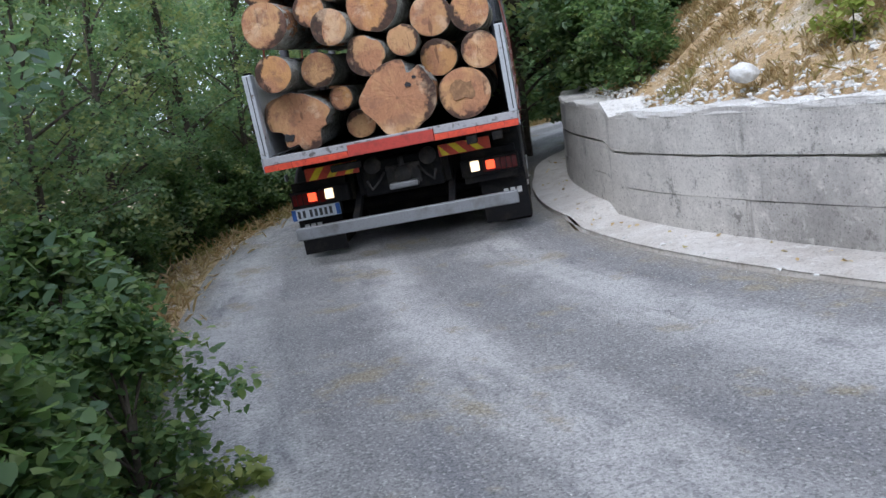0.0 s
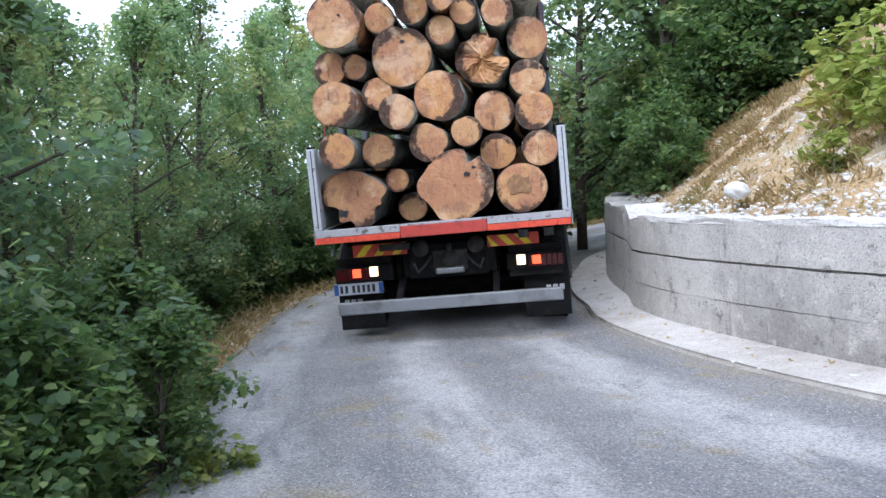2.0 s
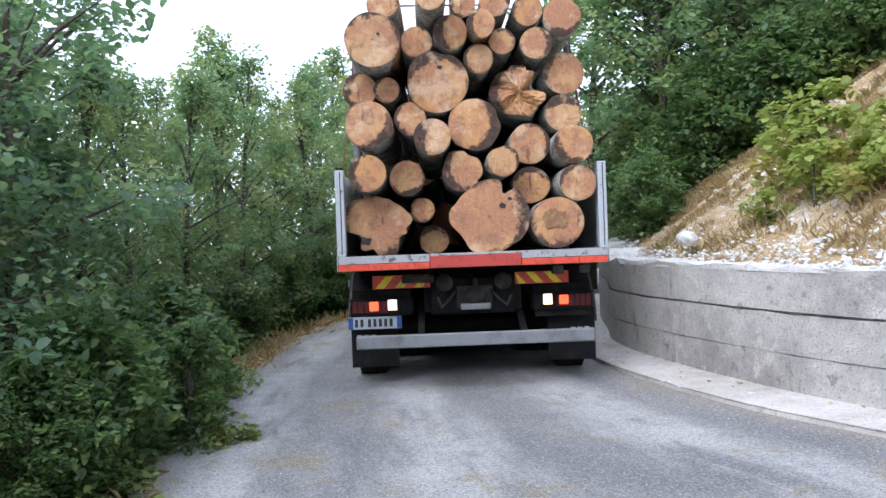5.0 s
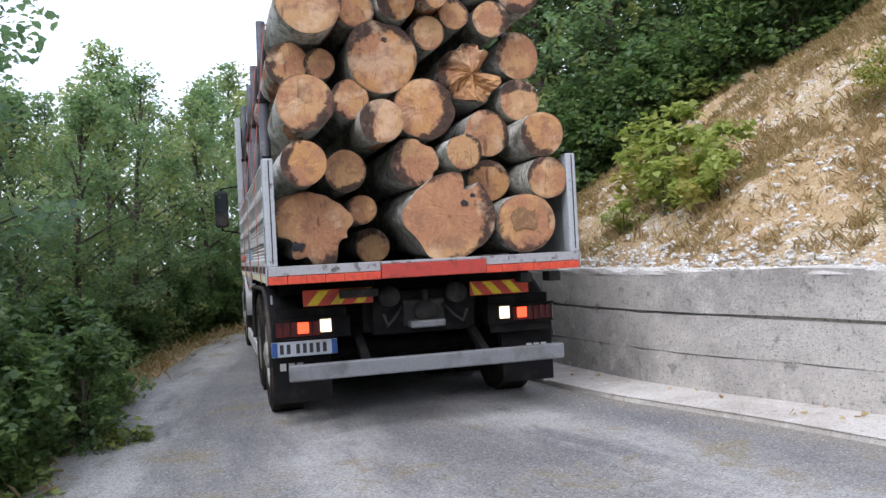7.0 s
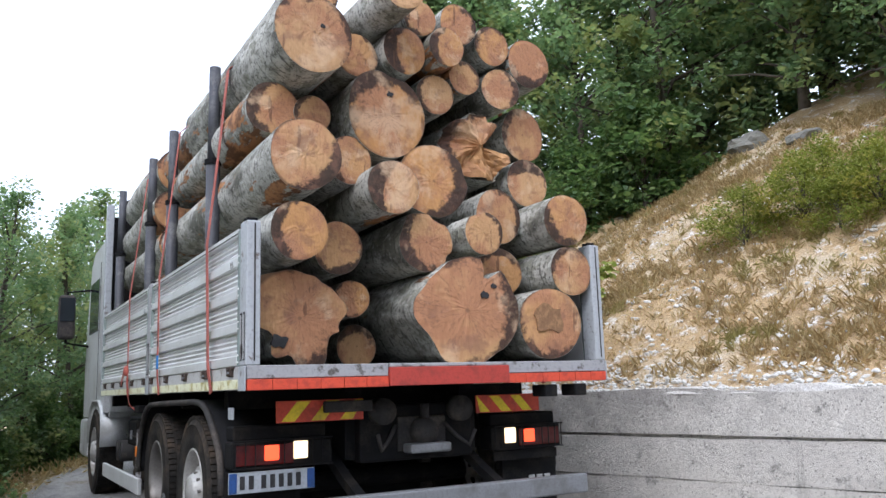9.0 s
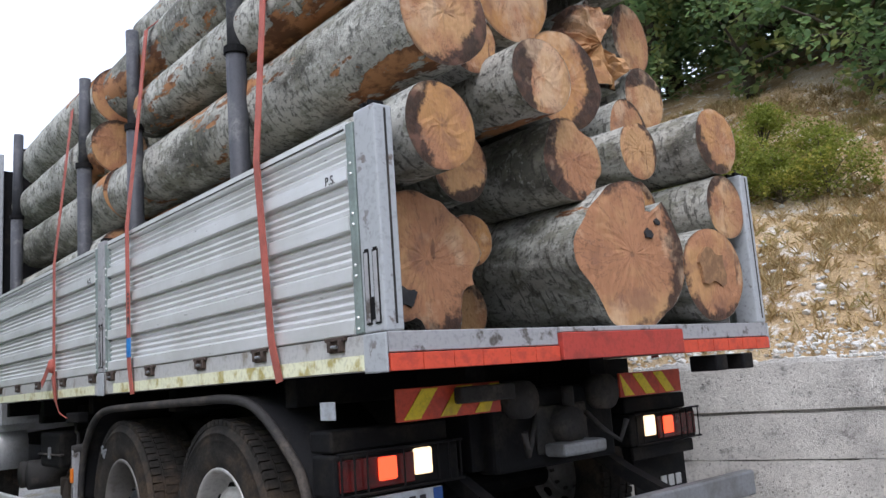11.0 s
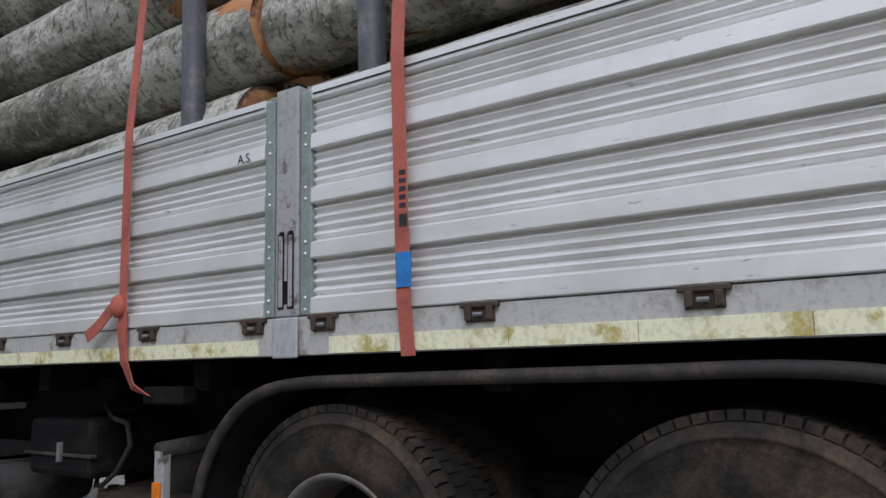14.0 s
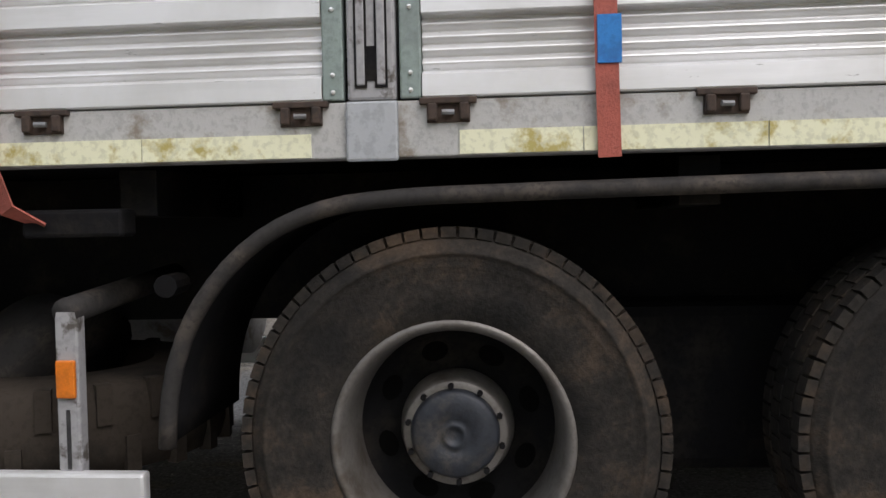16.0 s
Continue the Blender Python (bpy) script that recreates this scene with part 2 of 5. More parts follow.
def bark_material(name, light, dark, moss, strip=0.62):
    """Smooth grey bark with blotches, cross marks and torn strips that bare the orange wood."""
    m, n, l, b = material(name, 0.85)
    co = n.new("ShaderNodeTexCoord").outputs["Object"]
    info = n.new("ShaderNodeObjectInfo")
    off = n.new("ShaderNodeVectorMath")
    off.operation = "ADD"
    l.new(co, off.inputs[0])
    sc = n.new("ShaderNodeVectorMath")
    sc.operation = "SCALE"
    sc.inputs[0].default_value = (17, 31, 9)
    own = n.new("ShaderNodeSeparateColor")
    l.new(info.outputs["Color"], own.inputs["Color"])
    l.new(own.outputs["Red"], sc.inputs["Scale"])
    l.new(sc.outputs["Vector"], off.inputs[1])
    v = off.outputs["Vector"]
    big = noise_of(n, l, 2.0, 7, 0.65, v, (1.4, 0.6, 1.4))
    mid = noise_of(n, l, 9, 6, 0.7, v, (1, 0.55, 1))
    ring = noise_of(n, l, 10, 5, 0.65, v, (0.7, 3.2, 0.7))
    c = ramp(n, l, big, [(0.25, dark), (0.42, tuple((a + d) / 2 for a, d in zip(light, dark))), (0.6, light)])
    c = mix(n, l, ramp(n, l, mid, [(0.52, (0, 0, 0)), (0.72, (0.75, 0.75, 0.75))]), c, moss)
    c = mix(n, l, ramp(n, l, ring, [(0.7, (0, 0, 0)), (0.8, (0.7, 0.7, 0.7))]), c, tuple(q * 0.45 for q in dark))
    speck = noise_of(n, l, 34, 6, 0.75, v, (1.0, 0.8, 1.0))
    c = mix(n, l, ramp(n, l, speck, [(0.55, (0, 0, 0)), (0.75, (0.75, 0.75, 0.75))]), c, tuple(q * 0.4 for q in dark))
    lichen = noise_of(n, l, 20, 5, 0.7, v)
    c = mix(n, l, ramp(n, l, lichen, [(0.72, (0, 0, 0)), (0.8, (0.6, 0.6, 0.6))]), c, (0.56, 0.57, 0.52))
    bare = noise_of(n, l, 1.5, 8, 0.68, v, (1.5, 0.42, 1.5))
    torn = ramp(n, l, bare, [(strip, (0, 0, 0)), (strip + 0.025, (1, 1, 1))])
    wood = ramp(n, l, mid, [(0.35, (0.16, 0.07, 0.03)), (0.6, (0.42, 0.2, 0.085))])
    c = mix(n, l, torn, c, wood)
    l.new(c, b.inputs["Base Color"])
    h = mix(n, l, torn, mix(n, l, 0.4, mix(n, l, 0.5, mid, ring), speck), (0.1, 0.1, 0.1))
    relief(n, l, b, h, 0.9, 0.02)
    return m


def cut_material(name, angle=90, depth=0.1, tint=0.5):
    """Sawn log end: orange wood, dark sap stain that bites in at one angle of the rim, saw marks, a pith and rays."""
    m, n, l, b = material(name, 0.75)
    mid = n.new("ShaderNodeVectorMath")
    mid.operation = "SUBTRACT"
    mid.inputs[1].default_value = (0.5, 0.5, 0.5)
    l.new(n.new("ShaderNodeTexCoord").outputs["Generated"], mid.inputs[0])
    flat = n.new("ShaderNodeVectorMath")
    flat.operation = "MULTIPLY"
    flat.inputs[1].default_value = (2.0, 0.0, 2.0)
    l.new(mid.outputs["Vector"], flat.inputs[0])
    co = flat.outputs["Vector"]
    sc = n.new("ShaderNodeVectorMath")
    sc.operation = "SCALE"
    sc.inputs[0].default_value = (23, 11, 37)
    sc.inputs["Scale"].default_value = tint
    add = n.new("ShaderNodeVectorMath")
    add.operation = "ADD"
    met = n.new("ShaderNodeVectorMath")
    met.operation = "MULTIPLY"
    met.inputs[1].default_value = (0.2, 1.0, 0.2)
    l.new(co, met.inputs[0])
    l.new(met.outputs["Vector"], add.inputs[0])
    l.new(sc.outputs["Vector"], add.inputs[1])
    v = add.outputs["Vector"]
    ln = n.new("ShaderNodeVectorMath")
    ln.operation = "LENGTH"
    l.new(co, ln.inputs[0])
    radius = ln.outputs["Value"]
    big = noise_of(n, l, 3.0, 6, 0.6, v)
    fine = noise_of(n, l, 60, 4, 0.7, v, (1, 1, 0.25))
    rough = noise_of(n, l, 16, 8, 0.75, v)
    blot = noise_of(n, l, 8, 5, 0.6, v)
    base = mix(n, l, tint, (0.5, 0.25, 0.085), (0.54, 0.33, 0.165))
    c = mix(n, l, ramp(n, l, big, [(0.35, (0, 0, 0)), (0.65, (1, 1, 1))]), base, (0.42, 0.2, 0.1))
    c = mix(n, l, 0.35, c, ramp(n, l, fine, [(0.3, (0.7, 0.66, 0.6)), (0.7, (1, 1, 1))]), "MULTIPLY")
    # rings round the pith
    wob = calc(n, l, "ADD", radius, calc(n, l, "MULTIPLY", big, 0.25))
    wave = calc(n, l, "SINE", calc(n, l, "MULTIPLY", wob, 58.0))
    c = mix(n, l, calc(n, l, "MULTIPLY", calc(n, l, "ADD", wave, 1.0), 0.07), c, (0.3, 0.15, 0.07))
    # stain that eats in from the rim on one side
    sep = n.new("ShaderNodeSeparateXYZ")
    l.new(co, sep.inputs["Vector"])
    side = calc(n, l, "ADD", calc(n, l, "MULTIPLY", sep.outputs["X"], 1.7 * math.cos(math.radians(angle))),
                calc(n, l, "MULTIPLY", sep.outputs["Z"], 1.7 * math.sin(math.radians(angle))))
    edge = calc(n, l, "ADD", calc(n, l, "MULTIPLY", radius, 0.72), calc(n, l, "MULTIPLY", side, depth))
    edge = calc(n, l, "ADD", edge, calc(n, l, "MULTIPLY", calc(n, l, "SUBTRACT", mix(n, l, 0.5, rough, blot), 0.5), 0.5))
    st = ramp(n, l, edge, [(0.67, (0, 0, 0)), (0.8, (0.95, 0.95, 0.95))])
    c = mix(n, l, st, c, ramp(n, l, rough, [(0.3, (0.014, 0.008, 0.006)), (0.85, (0.055, 0.026, 0.016))]))
    # dark radial cracks near the heart
    wv = noise_of(n, l, 5.5, 3, 0.5, v, (3.0, 1.0, 0.5))
    crack = ramp(n, l, wv, [(0.94, (0, 0, 0)), (0.97, (0.7, 0.7, 0.7))])
    c = mix(n, l, crack, c, (0.12, 0.055, 0.03))
    heart = ramp(n, l, radius, [(0.03, (0.5, 0.5, 0.5)), (0.05, (0, 0, 0))])
    c = mix(n, l, heart, c, (0.1, 0.05, 0.03))
    turn = calc(n, l, "ARCTAN2", sep.outputs["Z"], sep.outputs["X"])
    ray = n.new("ShaderNodeCombineXYZ")
    l.new(calc(n, l, "MULTIPLY", turn, 1.6), ray.inputs["X"])
    l.new(calc(n, l, "MULTIPLY", radius, 0.7), ray.inputs["Y"])
    ray.inputs["Z"].default_value = tint * 40
    check = calc(n, l, "ABSOLUTE", calc(n, l, "SUBTRACT", noise_of(n, l, 2.6, 5, 0.6, ray.outputs["Vector"]), 0.5))
    open_ = calc(n, l, "MULTIPLY", calc(n, l, "LESS_THAN", check, 0.03), ramp(n, l, big, [(0.45, (0, 0, 0)), (0.55, (0.42, 0.42, 0.42))]))
    pale = noise_of(n, l, 4.5, 6, 0.6, v)
    c = mix(n, l, ramp(n, l, pale, [(0.62, (0, 0, 0)), (0.85, (0.6, 0.6, 0.6))]), c, (0.62, 0.43, 0.27))
    c = mix(n, l, open_, c, (0.1, 0.05, 0.03))
    # greyish-brown weathering in broad patches, a dark line at the very rim
    patch = noise_of(n, l, 10.0, 5, 0.6, v)
    c = mix(n, l, ramp(n, l, patch, [(0.6, (0, 0, 0)), (0.88, (0.55, 0.55, 0.55))]), c, (0.2, 0.095, 0.06))
    c = mix(n, l, ramp(n, l, calc(n, l, "MULTIPLY", radius, 0.8), [(0.77, (0, 0, 0)), (0.82, (0.7, 0.7, 0.7))]), c, (0.06, 0.035, 0.022))
    l.new(c, b.inputs["Base Color"])
    relief(n, l, b, mix(n, l, 0.4, fine, rough), 0.5, 0.01)
    return m


def tyre_material():
    m, n, l, b = material("dusty_rubber", 0.85)
    big = noise_of(n, l, 4, 7, 0.7)
    fine = noise_of(n, l, 60, 4, 0.7)
    c = ramp(n, l, big, [(0.25, (0.02, 0.019, 0.018)), (0.55, (0.036, 0.032, 0.028)), (0.9, (0.085, 0.062, 0.045))])
    c = mix(n, l, 0.4, c, ramp(n, l, fine, [(0.3, (0.5, 0.5, 0.5)), (0.7, (1, 1, 1))]), "MULTIPLY")
    l.new(c, b.inputs["Base Color"])
    relief(n, l, b, fine, 0.4, 0.004)
    return m


def matte(m):
    m.node_tree.nodes["Principled BSDF"].inputs["Specular IOR Level"].default_value = 0.12
    return m


def board_material():
    """Aluminium boards: brushed along their length, dull streaks, scuffs."""
    m, n, l, b = material("brushed_aluminium", 0.45, 0.45)
    streak = noise_of(n, l, 14, 5, 0.65, None, (1, 0.08, 1))
    big = noise_of(n, l, 1.6, 6, 0.65)
    scuff = noise_of(n, l, 30, 6, 0.7, None, (1, 0.25, 1.6))
    c = mix(n, l, ramp(n, l, big, [(0.3, (0, 0, 0)), (0.9, (1, 1, 1))]), (0.8, 0.805, 0.81), (0.68, 0.68, 0.67))
    c = mix(n, l, ramp(n, l, streak, [(0.5, (0, 0, 0)), (1.0, (0.3, 0.3, 0.3))]), c, (0.52, 0.52, 0.5))
    c = mix(n, l, ramp(n, l, scuff, [(0.9, (0, 0, 0)), (0.97, (0.7, 0.7, 0.7))]), c, (0.17, 0.16, 0.15))
    l.new(c, b.inputs["Base Color"])
    relief(n, l, b, streak, 0.05, 0.003)
    return m


ROAD = road_material()
WALL = concrete_material("board_marked_concrete", (0.62, 0.59, 0.54), (0.34, 0.322, 0.298), (0.11, 0.104, 0.092))
GUTTER = concrete_material("pale_gutter_concrete", (0.7, 0.67, 0.62), (0.5, 0.46, 0.41), (0.33, 0.28, 0.22))
COPING = concrete_material("crumbling_lime_white_concrete", (0.78, 0.76, 0.72), (0.6, 0.57, 0.53), (0.36, 0.33, 0.29))
SOIL = soil_material()
ROCK = worn("weathered_grey_rock", (0.2, 0.195, 0.17), (0.1, 0.1, 0.07), 3, 0.95, bump=0.9)
STONE = worn("white_limestone", (0.62, 0.61, 0.58), (0.35, 0.32, 0.28), 6, 0.9, bump=0.5)
LEAF_DARK = leaf_material("dark_leaves", ((0.1, 0.17, 0.125), (0.15, 0.235, 0.15), (0.2, 0.29, 0.165)), (0.28, 0.31, 0.12), 0.22)
LEAF_MID = leaf_material("green_leaves", ((0.11, 0.18, 0.11), (0.18, 0.27, 0.145), (0.27, 0.35, 0.17)), (0.38, 0.38, 0.15), 0.34)
LEAF_PALE = leaf_material("yellow_green_leaves", ((0.16, 0.2, 0.035), (0.25, 0.29, 0.05), (0.34, 0.36, 0.08)), (0.4, 0.36, 0.07), 0.3, False)
STRAW = leaf_material("dry_grass_blades", ((0.4, 0.28, 0.12), (0.58, 0.44, 0.22), (0.7, 0.59, 0.36)), (0.4, 0.36, 0.13), 0.25, False)
LEAF_SHRUB = leaf_material("verge_shrub_leaves", ((0.05, 0.1, 0.05), (0.105, 0.17, 0.07), (0.21, 0.275, 0.095)), (0.31, 0.32, 0.08), 0.24)
LEAF_FIG = leaf_material("broad_sapling_leaves", ((0.22, 0.3, 0.05), (0.33, 0.4, 0.09), (0.45, 0.49, 0.15)), (0.42, 0.38, 0.1), 0.3, False)
TRUNK = worn("tree_bark", (0.11, 0.09, 0.07), (0.05, 0.045, 0.035), 8, 0.95, bump=0.8)
BARK = bark_material("beech_bark", (0.56, 0.555, 0.5), (0.13, 0.128, 0.105), (0.22, 0.22, 0.165), 0.76)
BARK_TORN = bark_material("torn_beech_bark", (0.56, 0.555, 0.5), (0.13, 0.128, 0.105), (0.22, 0.22, 0.165), 0.62)
CUT = cut_material("sawn_wood")
ALU = board_material()
GALV = worn("galvanised_strip", (0.27, 0.33, 0.31), (0.2, 0.23, 0.22), 6, 0.55, 0.3)
GREY_PAINT = worn("chipped_grey_paint", (0.34, 0.34, 0.35), (0.09, 0.08, 0.07), 11, 0.6, 0.0, 0.62, 0.8, 0.15, 40)
PALE_PAINT = worn("chipped_pale_paint", (0.4, 0.42, 0.44), (0.14, 0.11, 0.09), 10, 0.5, 0.0, 0.76, 0.84, 0.1, 40)
RIM_PAINT = worn("stained_grey_rail", (0.46, 0.46, 0.45), (0.24, 0.21, 0.17), 7, 0.6, 0.0, 0.6, 0.85)
TAPE = worn("yellowed_reflective_tape", (0.8, 0.8, 0.58), (0.45, 0.38, 0.13), 9, 0.4, 0.0, 0.55, 0.8, 0.05)
RED = worn("red_orange_paint", (0.62, 0.075, 0.035), (0.42, 0.05, 0.03), 9, 0.5, 0.0, 0.5, 0.75, 0.05)
PLATE_BLUE = worn("plate_band_blue", (0.02, 0.07, 0.24), (0.02, 0.06, 0.16), 20, 0.5)
FLAP_RED = worn("dull_red_paint", (0.42, 0.05, 0.035), (0.28, 0.04, 0.03), 9, 0.6, 0.0, 0.5, 0.75, 0.1)
YELLOW = worn("yellow_sheeting", (0.85, 0.64, 0.02), (0.5, 0.34, 0.03), 9, 0.45)
CHASSIS = matte(worn("grimy_black_steel", (0.009, 0.009, 0.01), (0.024, 0.021, 0.018), 5, 0.75))
DARKGREY = matte(worn("dusty_dark_plastic", (0.04, 0.038, 0.037), (0.09, 0.076, 0.065), 4, 0.7))
BUMPER = worn("scuffed_bumper_steel", (0.2, 0.208, 0.218), (0.12, 0.118, 0.115), 5, 0.5, 0.2)
STAKE = worn("weathered_stake_steel", (0.06, 0.062, 0.072), (0.14, 0.14, 0.14), 6, 0.6, 0.2)
STRAP = worn("red_webbing", (0.44, 0.115, 0.085), (0.3, 0.085, 0.065), 8, 0.8, 0.0, 0.4, 0.8, 0.3, 160)
BLUE = worn("blue_label_cloth", (0.02, 0.2, 0.55), (0.02, 0.13, 0.4), 20, 0.7)
TYRE = matte(tyre_material())
SPARE = matte(worn("dust_covered_rubber", (0.045, 0.037, 0.03), (0.02, 0.018, 0.016), 5, 0.9))
RUST = worn("rusty_latch_steel", (0.06, 0.04, 0.03), (0.02, 0.018, 0.017), 30, 0.85)
PALE_RIM = worn("scuffed_pale_rim", (0.44, 0.43, 0.41), (0.26, 0.23, 0.2), 6, 0.5, 0.4)
RIM = worn("dusty_steel_rim", (0.2, 0.188, 0.175), (0.1, 0.085, 0.07), 6, 0.5, 0.5)
HUB = worn("blue_black_hub", (0.035, 0.04, 0.05), (0.09, 0.08, 0.07), 9, 0.5, 0.3)
CAB = worn("silver_cab_paint", (0.55, 0.56, 0.57), (0.4, 0.39, 0.37), 3, 0.35, 0.2)
LENS_RED = worn("red_lamp_lens", (0.09, 0.006, 0.006), (0.04, 0.005, 0.005), 12, 0.25)
ORANGE = worn("orange_reflector", (0.75, 0.2, 0.02), (0.5, 0.14, 0.02), 12, 0.3)
WHITE = worn("white_plate", (0.4, 0.43, 0.47), (0.28, 0.29, 0.3), 8, 0.4)
# near-black paint that stands in for the darkness inside the wheel openings
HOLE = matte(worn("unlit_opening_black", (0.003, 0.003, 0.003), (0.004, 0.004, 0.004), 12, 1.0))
INK = worn("black_ink", (0.02, 0.02, 0.022), (0.05, 0.05, 0.05), 12, 0.7)
GLASS, _n, _l, _b = material("dark_glass", 0.08)
_b.inputs["Base Color"].default_value = (0.02, 0.025, 0.03, 1)
LIT_RED = glowing("lit_brake_lamp", (0.6, 0.03, 0.02), (1.0, 0.09, 0.025), 2.0)
LIT_WHITE = glowing("lit_reversing_lamp", (0.8, 0.75, 0.6), (1.0, 0.72, 0.4), 1.8)


# ---- mesh tools ----
def part(name, bm, mat, parent=None, label="", smooth=False):
    me = bpy.data.meshes.new(name)
    if smooth:
        for f in bm.faces:
            f.smooth = True
    bm.to_mesh(me)
    bm.free()
    me.materials.append(mat)
    ob = new(name, me)
    if parent is not None:
        ob.parent = parent
    if label:
        tagged(ob, label)
    return ob


def box(bm, x0, x1, y0, y1, z0, z1, bevel=0.0):
    r = bmesh.ops.create_cube(bm, size=1.0, matrix=Matrix.LocRotScale(
        ((x0 + x1) / 2, (y0 + y1) / 2, (z0 + z1) / 2), None, (abs(x1 - x0), abs(y1 - y0), abs(z1 - z0))))
    if bevel:
        edges = list({e for v in r["verts"] for e in v.link_edges})
        bmesh.ops.bevel(bm, geom=edges, offset=bevel, segments=2, affect="EDGES", profile=0.5)
    return r["verts"]


def boxed(x0, x1, y0, y1, z0, z1, bevel=0.004):
    bm = bmesh.new()
    box(bm, x0, x1, y0, y1, z0, z1, bevel)
    return bm


def tube(bm, path, radii, seg=12, cap=True):
    """A round tube along a path of points."""
    path = [Vector(p) for p in path]
    if not isinstance(radii, (list, tuple)):
        radii = [radii] * len(path)
    rings = []
    for i, p in enumerate(path):
        d = (path[min(i + 1, len(path) - 1)] - path[max(i - 1, 0)]).normalized()
        a = d.orthogonal().normalized() if i == 0 else (a - d * a.dot(d)).normalized()
        b = d.cross(a)
        rings.append([bm.verts.new(p + (a * math.cos(q) + b * math.sin(q)) * radii[i])
                      for q in (math.tau * k / seg for k in range(seg))])
    for r, s in zip(rings, rings[1:]):
        for k in range(seg):
            bm.faces.new((r[k], r[(k + 1) % seg], s[(k + 1) % seg], s[k]))
    if cap:
        bm.faces.new(rings[0][::-1])
        bm.faces.new(rings[-1])


def ribbon(bm, path, side, width, thick):
    """A flat band along a path; side is the direction of its width."""
    path = [Vector(p) for p in path]
    side = Vector(side)
    rings = []
    for i, p in enumerate(path):
        d = (path[min(i + 1, len(path) - 1)] - path[max(i - 1, 0)]).normalized()
        s = (side - d * side.dot(d)).normalized()
        n = d.cross(s)
        rings.append([bm.verts.new(p + s * (width / 2 * u) + n * (thick / 2 * w)) for u, w in ((-1, -1), (1, -1), (1, 1), (-1, 1))])
    for r, s in zip(rings, rings[1:]):
        for k in range(4):
            bm.faces.new((r[k], r[(k + 1) % 4], s[(k + 1) % 4], s[k]))
    bm.faces.new(rings[0][::-1])
    bm.faces.new(rings[-1])


def lathe(bm, profile, seg=40):
    """Turns a profile of (x, radius) about the x axis."""
    rings = [[bm.verts.new((x, r * math.cos(a), r * math.sin(a))) for a in (math.tau * k / seg for k in range(seg))] for x, r in profile]
    for r, s in zip(rings, rings[1:]):
        for k in range(seg):
            bm.faces.new((r[k], r[(k + 1) % seg], s[(k + 1) % seg], s[k]))
    return rings


def swept(bm, section, y0, y1, steps=1):
    """Sweeps a closed section of (x, z) along y."""
    rings = [[bm.verts.new((x, y0 + (y1 - y0) * k / steps, z)) for x, z in section] for k in range(steps + 1)]
    n = len(section)
    for r, s in zip(rings, rings[1:]):
        for k in range(n):
            bm.faces.new((r[k], r[(k + 1) % n], s[(k + 1) % n], s[k]))
    bm.faces.new(rings[0][::-1])
    bm.faces.new(rings[-1])


def sheet(name, verts, faces, mat, smooth=True):
    me = bpy.data.meshes.new(name)
    me.from_pydata(verts, [], faces)
    me.materials.append(mat)
    if smooth:
        me.polygons.foreach_set("use_smooth", [True] * len(me.polygons))
    me.update()
    return new(name, me)


def curve_points(points, step=0.25):
    """Smooth open curve through plan points, resampled at even steps."""
    p = np.array(points, float)
    q = np.vstack([2 * p[0] - p[1], p, 2 * p[-1] - p[-2]])
    out = []
    for i in range(1, len(q) - 2):
        n = max(2, int(np.linalg.norm(q[i + 1] - q[i]) / step))
        for k in range(n):
            t = k / n
            out.append(0.5 * (2 * q[i] + (q[i + 1] - q[i - 1]) * t + (2 * q[i - 1] - 5 * q[i] + 4 * q[i + 1] - q[i + 2]) * t * t
                              + (3 * q[i] - q[i - 1] - 3 * q[i + 1] + q[i + 2]) * t ** 3))
    out.append(p[-1])
    return np.array(out)


def side_of(curve, xy):
    """Signed distance of points to a curve: positive to its right as it runs on."""
    a, b = curve[:-1], curve[1:]
    ab = b - a
    best = np.full(len(xy), 1e9)
    sign = np.zeros(len(xy))
    for i in range(len(a)):
        ap = xy - a[i]
        t = np.clip((ap @ ab[i]) / (ab[i] @ ab[i]), 0, 1)
        d = ap - t[:, None] * ab[i]
        n = np.hypot(d[:, 0], d[:, 1])
        c = ap[:, 0] * ab[i][1] - ap[:, 1] * ab[i][0]
        s = n < best
        best[s], sign[s] = n[s], np.sign(c[s])
    return best * sign


# ---- the plan: road edges and wall, in metres ----
LEFT_EDGE = curve_points([(-3.9, -60), (-3.9, -14), (-3.75, -6), (-3.35, -2), (-3.0, 1), (-2.85, 2.5), (-2.5, 4.7), (-2.05, 6.6),
                          (-1.4, 8.6), (-0.5, 10.1), (1.2, 12.1), (3.6, 14.2), (8, 16.6), (16, 19.5), (40, 26)])
KERB = curve_points([(6.2, -60), (6.2, -14), (4.6, -6.5), (3.3, -3.6), (2.66, -2.04), (2.3, -1.15), (2.03, 0.1), (1.8, 0.95), (1.6, 1.7),
                     (1.47, 2.9), (1.47, 4.0), (1.62, 5.2), (2.12, 7.1), (3.1, 9.0), (4.7, 10.9), (9, 13.2), (17, 16), (40, 22)])
WALL_LINE = curve_points([(6.7, -60), (6.7, -14), (5.2, -6.6), (3.85, -3.5), (3.05, -1.6), (2.76, -0.75), (2.5, 0.4), (2.24, 1.2), (2.08, 2.2),
                          (2.02, 3.5), (2.08, 4.9), (2.45, 6.4), (3.2, 8.2), (4.3, 9.75), (6.2, 11.3), (10, 13), (17, 15.3), (40, 21.3)])
WALL_H = 1.1


def rise(x, y):
    """The road climbs gently past the bend."""
    return 0.045 * np.maximum(0.0, np.hypot(np.maximum(x + 0.5, 0), np.maximum(y - 6.0, 0)) * (y > 6.0) - 0.5)


